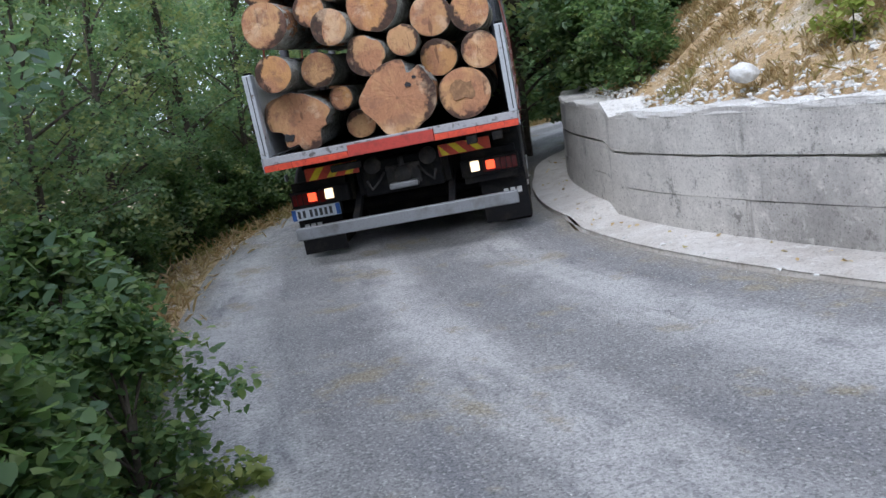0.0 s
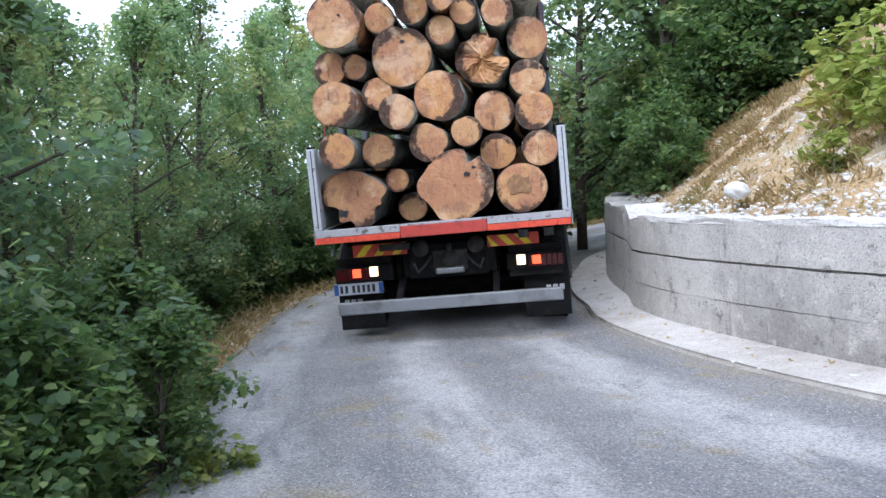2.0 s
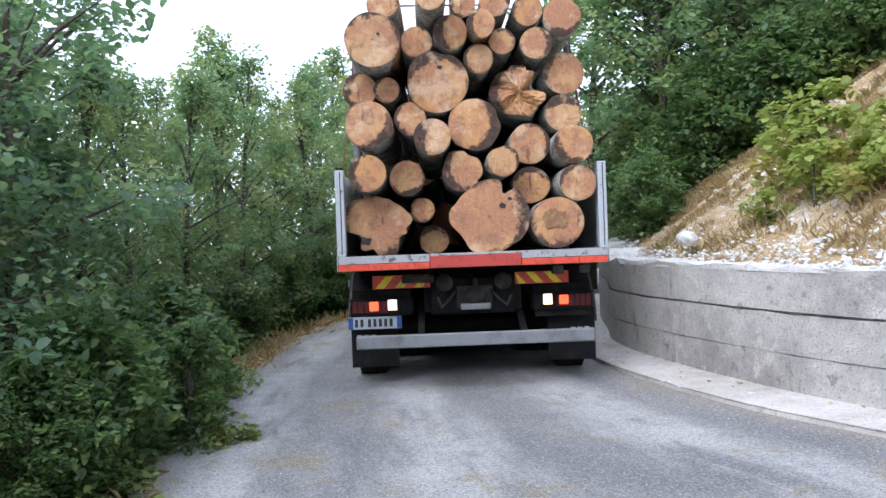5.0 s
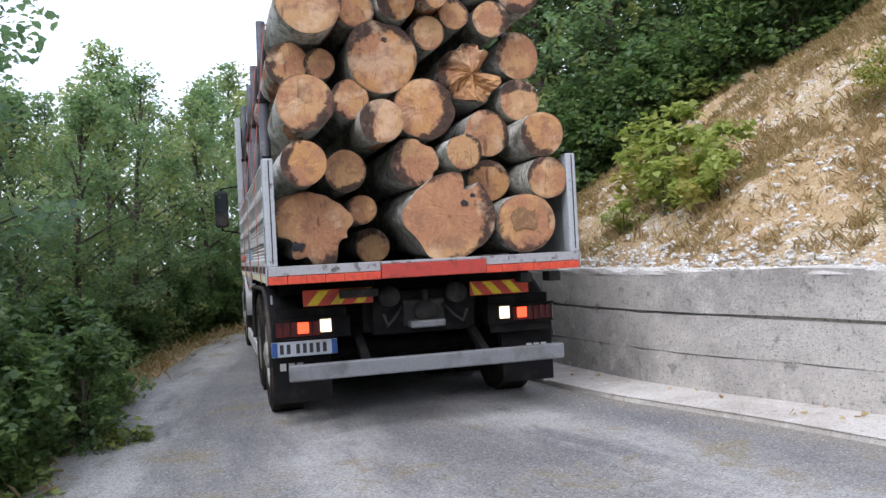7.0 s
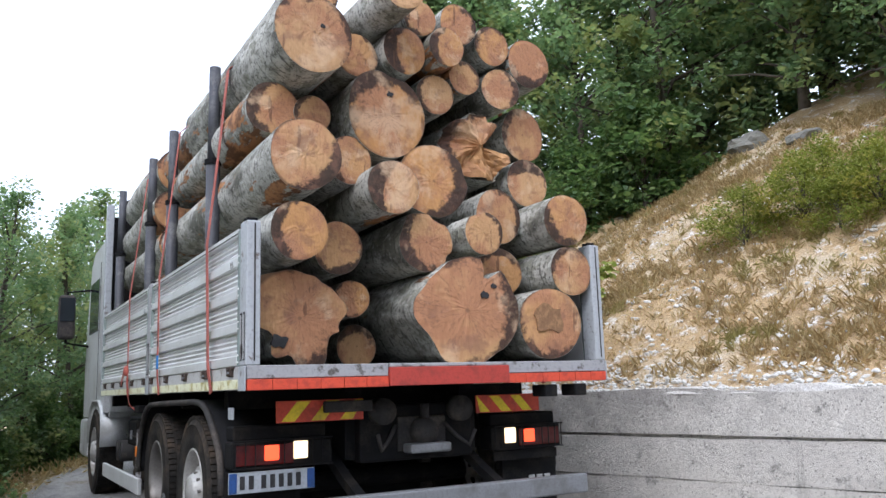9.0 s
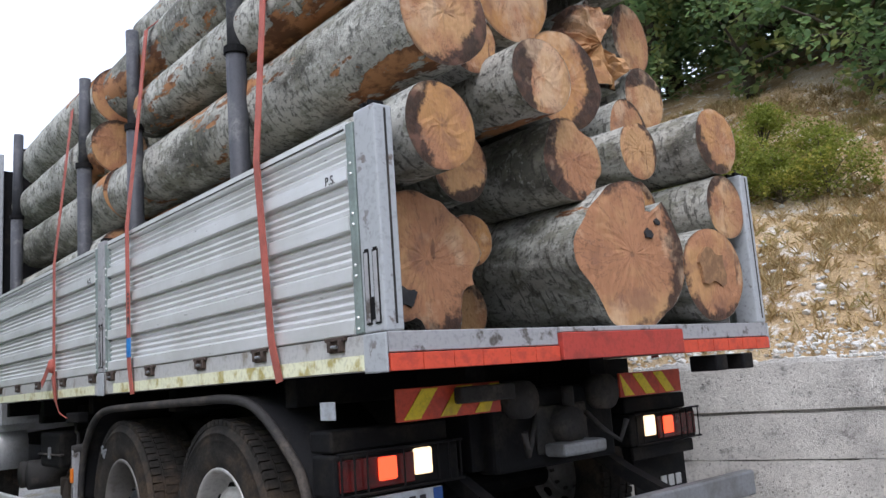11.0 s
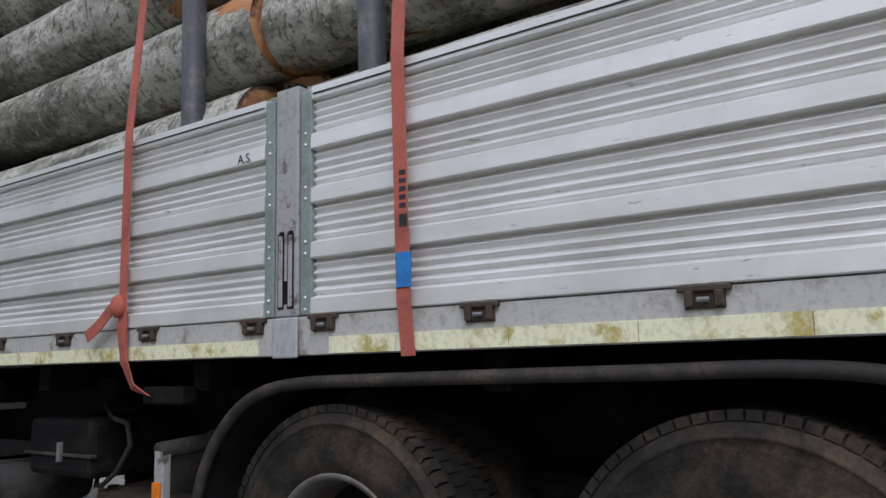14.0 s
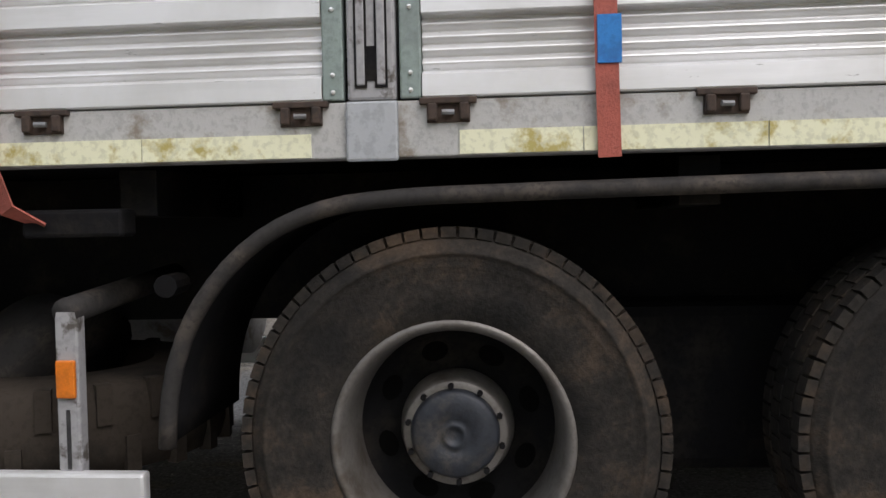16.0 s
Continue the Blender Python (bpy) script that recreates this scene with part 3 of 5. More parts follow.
def strip(name, a, b, za, zb, mat, across=6):
    """A sheet between two plan curves."""
    n = 400
    ta, tb = np.linspace(0, len(a) - 1, n), np.linspace(0, len(b) - 1, n)
    pa = np.stack([np.interp(ta, np.arange(len(a)), a[:, k]) for k in (0, 1)], 1)
    # pair each point with the nearest of the other curve, kept in order
    idx = np.maximum.accumulate([int(np.argmin(np.hypot(*(b - p).T))) for p in pa])
    pb = b[idx]
    verts, faces = [], []
    for i in range(n):
        for k in range(across + 1):
            t = k / across
            x, y = pa[i] * (1 - t) + pb[i] * t
            verts.append((x, y, za * (1 - t) + zb * t + float(rise(x, y))))
    w = across + 1
    for i in range(n - 1):
        for k in range(across):
            faces.append((i * w + k, (i + 1) * w + k, (i + 1) * w + k + 1, i * w + k + 1))
    ob = sheet(name, verts, faces, mat)
    along = np.concatenate([[0], np.cumsum(np.hypot(*np.diff(pa, axis=0).T))])
    lane = ob.data.uv_layers.new(name="lane")
    who = np.zeros(len(ob.data.loops), np.int32)
    ob.data.loops.foreach_get("vertex_index", who)
    lane.data.foreach_set("uv", np.stack([(who % w) / across, along[who // w]], 1).astype(np.float32).ravel())
    return ob


def build_ground():
    near = np.arange(-30, 40.1, 0.5)
    far = np.array([60, 100, 200, 500, 1200, 2600])
    xs = np.concatenate([-far[::-1], near, far])
    ys = xs + 5
    gx, gy = np.meshgrid(xs, ys)
    xy = np.stack([gx.ravel(), gy.ravel()], 1)
    d = -side_of(LEFT_EDGE, xy)
    z = np.where(d > -0.3, -0.05 - 0.38 * np.clip(d - 0.6, 0, 26), -0.06)
    z = z + np.where(d > 0.5, 1, 0) * 0.12 * np.sin(gx.ravel() * 1.7) * np.sin(gy.ravel() * 1.3)
    z = z + rise(xy[:, 0], xy[:, 1]) * (np.hypot(xy[:, 0], xy[:, 1]) < 45)
    n = len(xs)
    faces = [(j * n + i, j * n + i + 1, (j + 1) * n + i + 1, (j + 1) * n + i) for j in range(n - 1) for i in range(n - 1)]
    g = sheet("ground", [(x, y, h) for (x, y), h in zip(xy, z)], faces, SOIL)
    tagged(g, "dry brown earth falling away beside the road", "ground", kind="structure")


def hill_height(d, x, y):
    return WALL_H - 0.06 + 0.64 * np.clip(d - 0.3, 0, 16) + 0.10 * np.sin(x * 1.9 + y * 0.7) * np.sin(y * 1.4 - x * 0.5) * np.clip(d - 0.4, 0, 1)


def build_hill():
    xs, ys = np.arange(1.5, 34, 0.16), np.arange(-22, 24, 0.16)
    gx, gy = np.meshgrid(xs, ys)
    xy = np.stack([gx.ravel(), gy.ravel()], 1)
    d = side_of(WALL_LINE, xy)
    rng = np.random.default_rng(4)
    z = hill_height(d, xy[:, 0], xy[:, 1]) + rng.normal(0, 0.018, len(d)) * (d > 0.5) + rise(xy[:, 0], xy[:, 1]) * 0.7
    ok = d > 0.06
    n = len(xs)
    remap = np.cumsum(ok) - 1
    faces = []
    for j in range(len(ys) - 1):
        for i in range(n - 1):
            q = (j * n + i, j * n + i + 1, (j + 1) * n + i + 1, (j + 1) * n + i)
            if ok[q[0]] and ok[q[1]] and ok[q[2]] and ok[q[3]]:
                faces.append(tuple(int(remap[k]) for k in q))
    verts = [(x, y, h) for (x, y), h, o in zip(xy, z, ok) if o]
    h = sheet("hillside", verts, faces, SOIL)
    tagged(h, "steep dry hillside of pale stony soil above the wall", "hillside", kind="structure")


def build_road():
    r = strip("road", LEFT_EDGE, KERB, 0.0, 0.0, ROAD, 10)
    tagged(r, "pale worn gravelly asphalt mountain road", "road", kind="structure")
    p = strip("pavement", KERB, WALL_LINE, 0.045, 0.075, GUTTER, 3)
    tagged(p, "cracked pale concrete gutter strip below the wall", "pavement", kind="structure")
    k = strip("kerb_face", KERB, KERB + np.array([0.012, 0]), -0.02, 0.046, GUTTER, 1)
    tagged(k, "low rough kerb edge of pale concrete", "kerb", kind="structure")


def build_wall():
    """Board-marked retaining wall: a core with three courses of cast panels standing proud of it."""
    line = WALL_LINE
    tang = np.gradient(line, axis=0)
    tang /= np.linalg.norm(tang, axis=1)[:, None]
    norm = np.stack([tang[:, 1], -tang[:, 0]], 1)

    edge = random.Random(9)

    def band(a, b, lo, hi, front, back, rough=0.0):
        verts, faces = [], []
        for i in range(a, b + 1):
            g = float(rise(*line[i]))
            e = edge.uniform(-rough, rough)
            for off, z in ((front + edge.uniform(0, rough) * 0.4, lo), (front + edge.uniform(0, rough), hi + e), (back, hi + e), (back, lo)):
                x, y = line[i] + norm[i] * off
                verts.append((x, y, z + g))
        m = b - a
        for i in range(m):
            for k in range(4):
                faces.append((i * 4 + k, (i + 1) * 4 + k, (i + 1) * 4 + (k + 1) % 4, i * 4 + (k + 1) % 4))
        faces += [(0, 1, 2, 3), (m * 4 + 3, m * 4 + 2, m * 4 + 1, m * 4)]
        return verts, faces
    last = len(line) - 1
    v, f = band(0, last, -0.3, WALL_H - 0.02, 0.04, 0.34)
    core = sheet("wall_retaining", v, f, WALL, False)
    tagged(core, "grey board-marked concrete retaining wall along the road", "wall", kind="structure")
    rng = random.Random(3)
    first = int(np.argmin(np.hypot(*(line - np.array([5.2, -6.6])).T)))
    end = int(np.argmin(np.hypot(*(line - np.array([10, 13])).T)))
    for lo, hi in ((0.02, 0.376), (0.382, 0.716), (0.742, WALL_H)):
        i = first
        while i < end:
            j = min(end, i + rng.randint(7, 15))
            out = rng.uniform(-0.008, 0.006)
            v, f = band(i, j, lo, hi + (rng.uniform(-0.012, 0.012) if hi == WALL_H else 0), out, 0.05, 0.02 if hi == WALL_H else 0.009)
            p = sheet("panel", v, f, WALL, False)
            p.parent = core
            i = j
    v, f = band(first, end, WALL_H - 0.03, WALL_H + 0.014, 0.0, 0.5, 0.03)
    cap = sheet("coping", v, f, COPING, False)
    cap.parent = core


build_ground()
build_hill()
build_road()
build_wall()


# ---- the truck: x to its right, y ahead, z up, tail at y = 0 ----
truck = tagged(new("timber_truck"), "grey three-axle timber truck with aluminium sideboards, reversing with lit lamps", "truck")
BED_L, BED_R, BED_F = -1.275, 1.275, 5.97
AXLES = (1.475, 2.803, 6.9)
WHEELS = []
MARK = -29.6 - 1331.5


def board_section(x, s):
    """Closed cross-section of a sideboard: four ribs with corrugated fields between, a top rail. s: -1 left, 1 right."""
    pts = []
    for k in range(4):
        z0 = 1.338 + 0.191 * k
        pts += [(0.002, z0 - 0.002), (0.024, z0), (0.027, z0 + 0.004), (0.025, z0 + 0.054), (0.012, z0 + 0.061), (0.001, z0 + 0.064)]
        for q in range(41):
            t = q / 40
            pts.append((-0.002 + 0.0065 * (1 - math.cos(math.tau * 4 * t)) + 0.002 * (1 - t), z0 + 0.066 + t * (0.191 - 0.071 - (0.012 if k == 3 else 0))))
    top = 1.338 + 0.191 * 4
    pts += [(0.018, top - 0.012), (0.022, top - 0.008), (0.022, top + 0.034), (-0.016, top + 0.036), (-0.016, 1.338)]
    return [(x + s * a, zz) for a, zz in pts]


def sideboard(y0, y1, s, mark):
    x = BED_L + 0.02 if s < 0 else BED_R - 0.02
    bm = bmesh.new()
    swept(bm, board_section(x, s), y0 + 0.052, y1 - 0.052)
    bmesh.ops.recalc_face_normals(bm, faces=bm.faces)
    b = part("sideboard", bm, ALU, truck, "ribbed aluminium sideboard")
    for a, c in ((y0, y0 + 0.05), (y1 - 0.05, y1)):
        part("end_strip", boxed(x - 0.012, x + 0.024, a, c, 1.338, 2.125) if s > 0 else boxed(x - 0.024, x + 0.012, a, c, 1.338, 2.125),
             GALV, b, "green-grey galvanised end strip")
        bm = bmesh.new()
        bmesh.ops.create_uvsphere(bm, u_segments=6, v_segments=4, radius=0.006)
        first = part("rivet", bm, ALU, b)
        spots = [(x + s * 0.025, (a + c) / 2, 1.345 + 0.191 * k + dz) for k in range(4) for dz in (0.012, 0.052)]
        first.location = spots[0]
        for spot in spots[1:]:
            o = new("rivet", first.data)
            o.parent, o.location = b, spot
    # dark strip that paints the shadow gap line of the top rail lip
    part("rail_lip_shadow", boxed(x + s * 0.021, x + s * 0.026, y0 + 0.06, y1 - 0.06, 2.107, 2.111, 0), DARKGREY, b)
    if mark:
        cu = bpy.data.curves.new("mark", "FONT")
        cu.body, cu.size, cu.extrude = mark, 0.05, 0.0006
        t = new("mark", cu)
        me = bpy.data.meshes.new_from_object(t)
        bpy.data.objects.remove(t)
        t = new("written_mark", me)
        me.materials.append(INK)
        t.parent = b
        t.matrix_local = pose(x - 0.0275, y0 + 0.2, 1.918, 90, 0, -90)
        tagged(t, "handwritten black initials")
    return b


def corner_post(y0, y1, s):
    x = BED_L if s < 0 else BED_R
    lo, hi = (x - 0.008, x + 0.075) if s < 0 else (x - 0.075, x + 0.008)
    p = part("post", boxed(lo, hi, y0, y1, 1.335, 2.155, 0.008), PALE_PAINT if y0 < 1 else GREY_PAINT, truck, "chipped pale grey steel post")
    xo = x - 0.010 if s < 0 else x + 0.010
    part("post_base", boxed(min(xo - 0.004, hi), max(xo + 0.004, lo) if s < 0 else hi + 0.006, y0 - 0.004, y1 + 0.004, 1.195, 1.334, 0.006),
         PALE_PAINT, p, "pale painted post foot")
    xf = x + s * 0.0085
    # recesses and slots are not cut: dark plates paint their inner shade
    for a in (0.24, 0.66):
        w = (y1 - y0) * 0.17
        yc = y0 + (y1 - y0) * (a + 0.05)
        part("recess_shade_plate", boxed(xf - 0.003, xf + 0.003, yc - w / 2 - 0.005, yc + w / 2 + 0.005, 1.364, 1.627, 0), CHASSIS, p, "dark plate painting the shaded gap round the latch bar")
        part("latch_bar", boxed(xf - 0.006, xf + 0.006, yc - w / 2, yc + w / 2, 1.37, 1.62, 0.003), GREY_PAINT, p)
    part("slot", boxed(xf - 0.002, xf + 0.002, y0 + (y1 - y0) * 0.42, y0 + (y1 - y0) * 0.6, 1.38, 1.46, 0), CHASSIS, p)
    part("slot", boxed(xf - 0.002, xf + 0.002, y0 + (y1 - y0) * 0.2, y0 + (y1 - y0) * 0.38, 1.628, 1.634, 0), CHASSIS, p)
    part("slot", boxed(xf - 0.002, xf + 0.002, y0 + (y1 - y0) * 0.6, y0 + (y1 - y0) * 0.78, 1.628, 1.634, 0), CHASSIS, p)
    if y0 < 1:
        # flat dark strip in place of the channel's shaded inside
        part("channel_shade_strip", boxed(lo + 0.044, lo + 0.053, y0 - 0.002, y0 + 0.01, 1.36, 2.14, 0), DARKGREY, p, "dark strip painting the shade of an open channel")
    for k in (0.25, 0.6):
        part("hook", boxed(lo + 0.01, hi - 0.01, y0 + (y1 - y0) * k, y0 + (y1 - y0) * (k + 0.15), 2.155, 2.178, 0.003), CHASSIS, p)
    return p


def build_bed():
    part("bed_floor", boxed(-1.2, 1.2, 0.03, BED_F, 1.225, 1.31), CHASSIS, truck, "dark steel load floor")
    for s in (-1, 1):
        x = BED_L if s < 0 else BED_R
        rail = part("side_rail", boxed(min(x, x - s * 0.07), max(x, x - s * 0.07), 0.13, BED_F, 1.203, 1.334), RIM_PAINT, truck, "stained grey edge rail")
        y = 0.14
        rng = random.Random(5)
        while y < BED_F - 0.1:
            y1 = min(y + rng.uniform(0.28, 0.42), BED_F - 0.02)
            if not (y < 3.04 and y1 > 2.9):
                part("reflective_tape", boxed(x - 0.004, x + 0.004, y, y1 - 0.003, 1.207, 1.262, 0), TAPE, rail, "yellowed reflective tape")
            y = y1
        for yy in (0.32, 0.92, 1.52, 2.169, 2.793, 3.138, 3.77, 4.4, 5.0, 5.6):
            lt = part("latch", boxed(x + s * 0.002 - 0.014, x + s * 0.002 + 0.014, yy - 0.066, yy + 0.066, 1.322, 1.337, 0.003), RUST, truck, "dark rusty board latch")
            bm = bmesh.new()
            tube(bm, [(x + s * 0.014, yy - 0.014, 1.302), (x + s * 0.02, yy + 0.014, 1.302)], 0.0065, 8)
            part("latch_pin", bm, BUMPER, lt)
            part("latch_plate", boxed(x - 0.006, x + 0.008 if s > 0 else x + 0.004, yy - 0.05, yy + 0.05, 1.28, 1.326, 0.002), RUST, lt)
            for q in (-0.038, 0.036):
                part("latch_lug", boxed(x + s * 0.002 - 0.018, x + s * 0.002 + 0.018, yy + q - 0.011, yy + q + 0.011, 1.284, 1.324, 0.004), RUST, lt)
        sideboard(0.142, 2.904, s, "P.S." if s < 0 else "")
        sideboard(3.036, 5.93, s, "A.S." if s < 0 else "")
        corner_post(0.0, 0.13, s)
        corner_post(2.913, 3.027, s)
        for yy, hgt in ((1.28, 3.56), (2.68, 3.49), (3.68, 3.49), (5.6, 3.6)):
            xx = s * 1.165
            bm = bmesh.new()
            lean = 0.02 * math.sin(yy * 3)
            tube(bm, [(xx, yy - 0.03, 1.3), (xx, yy, 2.84)], 0.05, 14)
            st = part("stake", bm, STAKE, truck, "dark weathered steel load stake", True)
            bm = bmesh.new()
            tube(bm, [(xx, yy, 2.82), (xx + 0.01, yy + 0.03 + lean, hgt)], 0.041, 14)
            part("upper_tube", bm, STAKE, st, "", True)
            bm = bmesh.new()
            tube(bm, [(xx, yy, 2.815), (xx, yy, 2.85)], 0.06, 14)
            part("collar", bm, CHASSIS, st)
    # tail sill in three lengths
    for x0, x1, mid in ((-1.275, -0.413, 0), (-0.409, 0.45, 1), (0.454, 1.275, 0)):
        if mid:
            g = part("tail_flap", boxed(x0, x1, -0.022, 0.05, 1.2, 1.312), FLAP_RED, truck, "dull red painted tail flap")
            part("flap_rim", boxed(x0, x1, -0.012, 0.05, 1.313, 1.335), GREY_PAINT, g)
        else:
            g = part("tail_sill", boxed(x0, x1, 0.0, 0.05, 1.262, 1.335), GREY_PAINT, truck, "chipped grey tail sill")
            n = 6
            for k in range(n):
                a, b = x0 + (x1 - x0) * k / n, x0 + (x1 - x0) * (k + 1) / n - 0.003
                part("red_reflector", boxed(a, b, -0.008, 0.05, 1.198, 1.258, 0.002), RED, g, "red reflective strip")
    part("headboard", boxed(-1.2, 1.2, 5.98, 6.06, 1.3, 3.35), CHASSIS, truck)
    for s in (-1, 1):
        part("headboard_post", boxed(s * 1.24 - 0.04, s * 1.24 + 0.04, 5.94, 6.05, 1.2, 3.5, 0.01), PALE_PAINT, truck, "pale blue-grey headboard post")


def build_straps():
    """Webbing over the load: up the left side, over the top logs and down the right."""
    for ys, tag in ((((0.745, 0.85, 0.96, 1.0)), 0), ((2.428, 2.445, 2.5, 2.5), 1), ((3.92, 3.92, 4.02, 4.05), 2)):
        yb, ym, yt, yo = ys
        x = BED_L - 0.012
        path = [(x, yb, 1.19), (x - 0.014, yb + (ym - yb) * 0.3, 1.36), (x - 0.014, ym, 2.15), (-1.22, ym + (yt - ym) * 0.5, 2.8),
                (-1.15, yt, 3.42 if tag < 2 else 3.36), (-0.95, yo, 3.62), (-0.72, yo, 3.97 if tag == 0 else 3.8), (0.2, yo, 3.95 if tag == 0 else 3.86),
                (0.75, yo, 3.86), (1.14, yo, 3.62), (1.22, yo, 2.9), (-x + 0.014, ym, 2.15), (-x, yb, 1.19)]
        bm = bmesh.new()
        ribbon(bm, path, (0, 1, 0), 0.052, 0.005)
        st = part("strap", bm, STRAP, truck, "faded red load strap")
        if tag == 1:
            part("strap_label", boxed(x - 0.021, x - 0.013, yb - 0.027, yb + 0.027, 1.398, 1.506, 0.001), BLUE, st, "blue cloth label")
            for k in range(5):
                part("strap_print", boxed(x - 0.0178, x - 0.0168, yb - 0.012, yb + 0.014, 1.645 + k * 0.026, 1.66 + k * 0.026, 0), INK, st)
            part("strap_print", boxed(x - 0.0178, x - 0.0168, yb - 0.016, yb + 0.016, 1.585, 1.625, 0), INK, st)
        if tag == 2:
            bm = bmesh.new()
            bmesh.ops.create_uvsphere(bm, u_segments=12, v_segments=8, radius=0.045, matrix=Matrix.Translation((x - 0.025, 3.94, 1.43)) @ Matrix.Diagonal((0.6, 0.9, 1.1, 1)))
            part("knot", bm, STRAP, st, "", True)
            bm = bmesh.new()
            ribbon(bm, [(x - 0.04, 3.96, 1.42), (x - 0.04, 4.05, 1.355), (x - 0.035, 4.15, 1.31)], (0, 0.5, 1), 0.05, 0.005)
            part("loose_end", bm, STRAP, st)
            bm = bmesh.new()
            ribbon(bm, [(x - 0.02, 3.93, 1.36), (x - 0.012, 3.9, 1.2), (x + 0.01, 3.87, 1.1), (x + 0.05, 3.8, 1.06)], (0, 1, 0.3), 0.05, 0.005)
            part("strap_tail", bm, STRAP, st)
            part("ratchet", boxed(-1.24, -1.16, 3.6, 3.86, 1.03, 1.1, 0.01), CHASSIS, st)


def wheel(y, s, kind):
    """A wheel about its axle. kind: 'tag' with a proud hub, 'drive' deeply dished with twin tyres, 'front'."""
    w = new("wheel")
    w.parent = truck
    R = 0.518
    w.matrix_local = pose(s * 1.08, y, R)
    WHEELS.append((w, s * 1.08, y, R))

    def side(bm_profile):
        return [(s * a, r) for a, r in bm_profile]
    tyre = [(-0.13, 0.3), (-0.155, 0.36), (-0.158, 0.44), (-0.14, 0.495), (-0.1, 0.512), (-0.05, 0.517), (0.0, 0.518), (0.05, 0.517), (0.1, 0.512),
            (0.128, 0.5), (0.14, 0.485), (0.145, 0.468), (0.152, 0.464), (0.152, 0.456), (0.147, 0.452), (0.155, 0.43), (0.152, 0.425), (0.156, 0.38), (0.15, 0.335), (0.14, 0.3), (0.132, 0.288)]
    bm = bmesh.new()
    lathe(bm, side(tyre), 56)
    bmesh.ops.recalc_face_normals(bm, faces=bm.faces)
    t = part("tyre", bm, TYRE, w, "dusty worn black tyre", True)
    bm = bmesh.new()
    for k in range(72):
        a = math.tau * k / 72
        for x0, x1, off in ((0.085, 0.137, 0), (-0.137, -0.085, 0.04), (0.01, 0.07, 0.04), (-0.07, -0.01, 0)):
            vs = box(bm, s * x0, s * x1, -0.0185, 0.0185, 0.496, 0.5215)
            bmesh.ops.rotate(bm, verts=vs, cent=(0, 0, 0), matrix=Matrix.Rotation(a + off, 3, "X"))
    part("tread", bm, TYRE, t)
    if kind != "tag" and kind != "front":
        bm = bmesh.new()
        lathe(bm, [(-s * 0.35 + a * 0.95, r) for a, r in tyre], 40)
        bmesh.ops.recalc_face_normals(bm, faces=bm.faces)
        part("inner_tyre", bm, TYRE, w, "", True)
    bm = bmesh.new()
    if kind == "drive":
        prof = [(0.128, 0.3), (0.142, 0.298), (0.146, 0.288), (0.138, 0.278), (0.1, 0.268), (0.02, 0.262), (-0.05, 0.255)]
    else:
        prof = [(0.128, 0.3), (0.142, 0.298), (0.146, 0.288), (0.138, 0.278), (0.1, 0.268), (0.05, 0.26), (0.03, 0.24), (0.075, 0.2), (0.1, 0.17), (0.105, 0.14)]
    lathe(bm, side(prof), 48)
    bmesh.ops.recalc_face_normals(bm, faces=bm.faces)
    part("rim", bm, RIM if kind == "drive" else PALE_RIM, w, "dusty steel rim", True)
    if kind == "drive":
        bm = bmesh.new()
        lathe(bm, side([(-0.05, 0.2555), (-0.075, 0.24), (-0.09, 0.2), (-0.085, 0.145)]), 48)
        bmesh.ops.recalc_face_normals(bm, faces=bm.faces)
        part("disc", bm, CHASSIS, w, "grimy black wheel disc", True)
    bm = bmesh.new()
    x0 = -0.05 if kind == "drive" else 0.08
    out = 0.06 if kind == "drive" else 0.17
    if kind == "drive":
        lathe(bm, side([(x0, 0.15), (x0 + 0.03, 0.146), (out - 0.04, 0.136), (out - 0.022, 0.133), (out - 0.018, 0.129), (out - 0.018, 0.108)]), 40)
        bmesh.ops.recalc_face_normals(bm, faces=bm.faces)
        part("hub_flange", bm, RIM, w, "grimy brown hub flange", True)
        bm = bmesh.new()
        lathe(bm, side([(out - 0.019, 0.114), (out - 0.004, 0.11), (out + 0.004, 0.1), (out + 0.01, 0.045), (out + 0.004, 0.04), (out + 0.014, 0.03), (out + 0.014, 0.022), (out + 0.006, 0.018), (out + 0.008, 0.0005)]), 40)
    else:
        lathe(bm, side([(x0, 0.15), (x0 + 0.03, 0.148), (x0 + 0.035, 0.14), (out - 0.015, 0.118), (out, 0.105), (out + 0.004, 0.04), (out + 0.012, 0.03), (out + 0.012, 0.0005)]), 36)
    bmesh.ops.recalc_face_normals(bm, faces=bm.faces)
    part("hub", bm, HUB if kind == "drive" else PALE_RIM, w, "blue-black drive hub" if kind == "drive" else "pale steel hub", True)
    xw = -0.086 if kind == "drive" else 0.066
    # hand holes are solid discs, their inner darkness painted on, not cut through
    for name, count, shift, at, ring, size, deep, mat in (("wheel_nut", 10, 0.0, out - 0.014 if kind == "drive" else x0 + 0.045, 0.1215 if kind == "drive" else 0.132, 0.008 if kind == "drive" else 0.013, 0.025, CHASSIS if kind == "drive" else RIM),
                                                          ("painted_hand_hole", 8, 0.5, xw, 0.198, 0.026, 0.012, HOLE)):
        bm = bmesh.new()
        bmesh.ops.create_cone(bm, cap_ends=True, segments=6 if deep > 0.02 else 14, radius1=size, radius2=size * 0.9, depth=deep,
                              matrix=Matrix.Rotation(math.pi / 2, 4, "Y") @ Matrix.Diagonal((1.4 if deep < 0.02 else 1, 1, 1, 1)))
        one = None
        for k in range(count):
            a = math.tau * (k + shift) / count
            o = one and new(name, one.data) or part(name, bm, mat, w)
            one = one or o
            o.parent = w
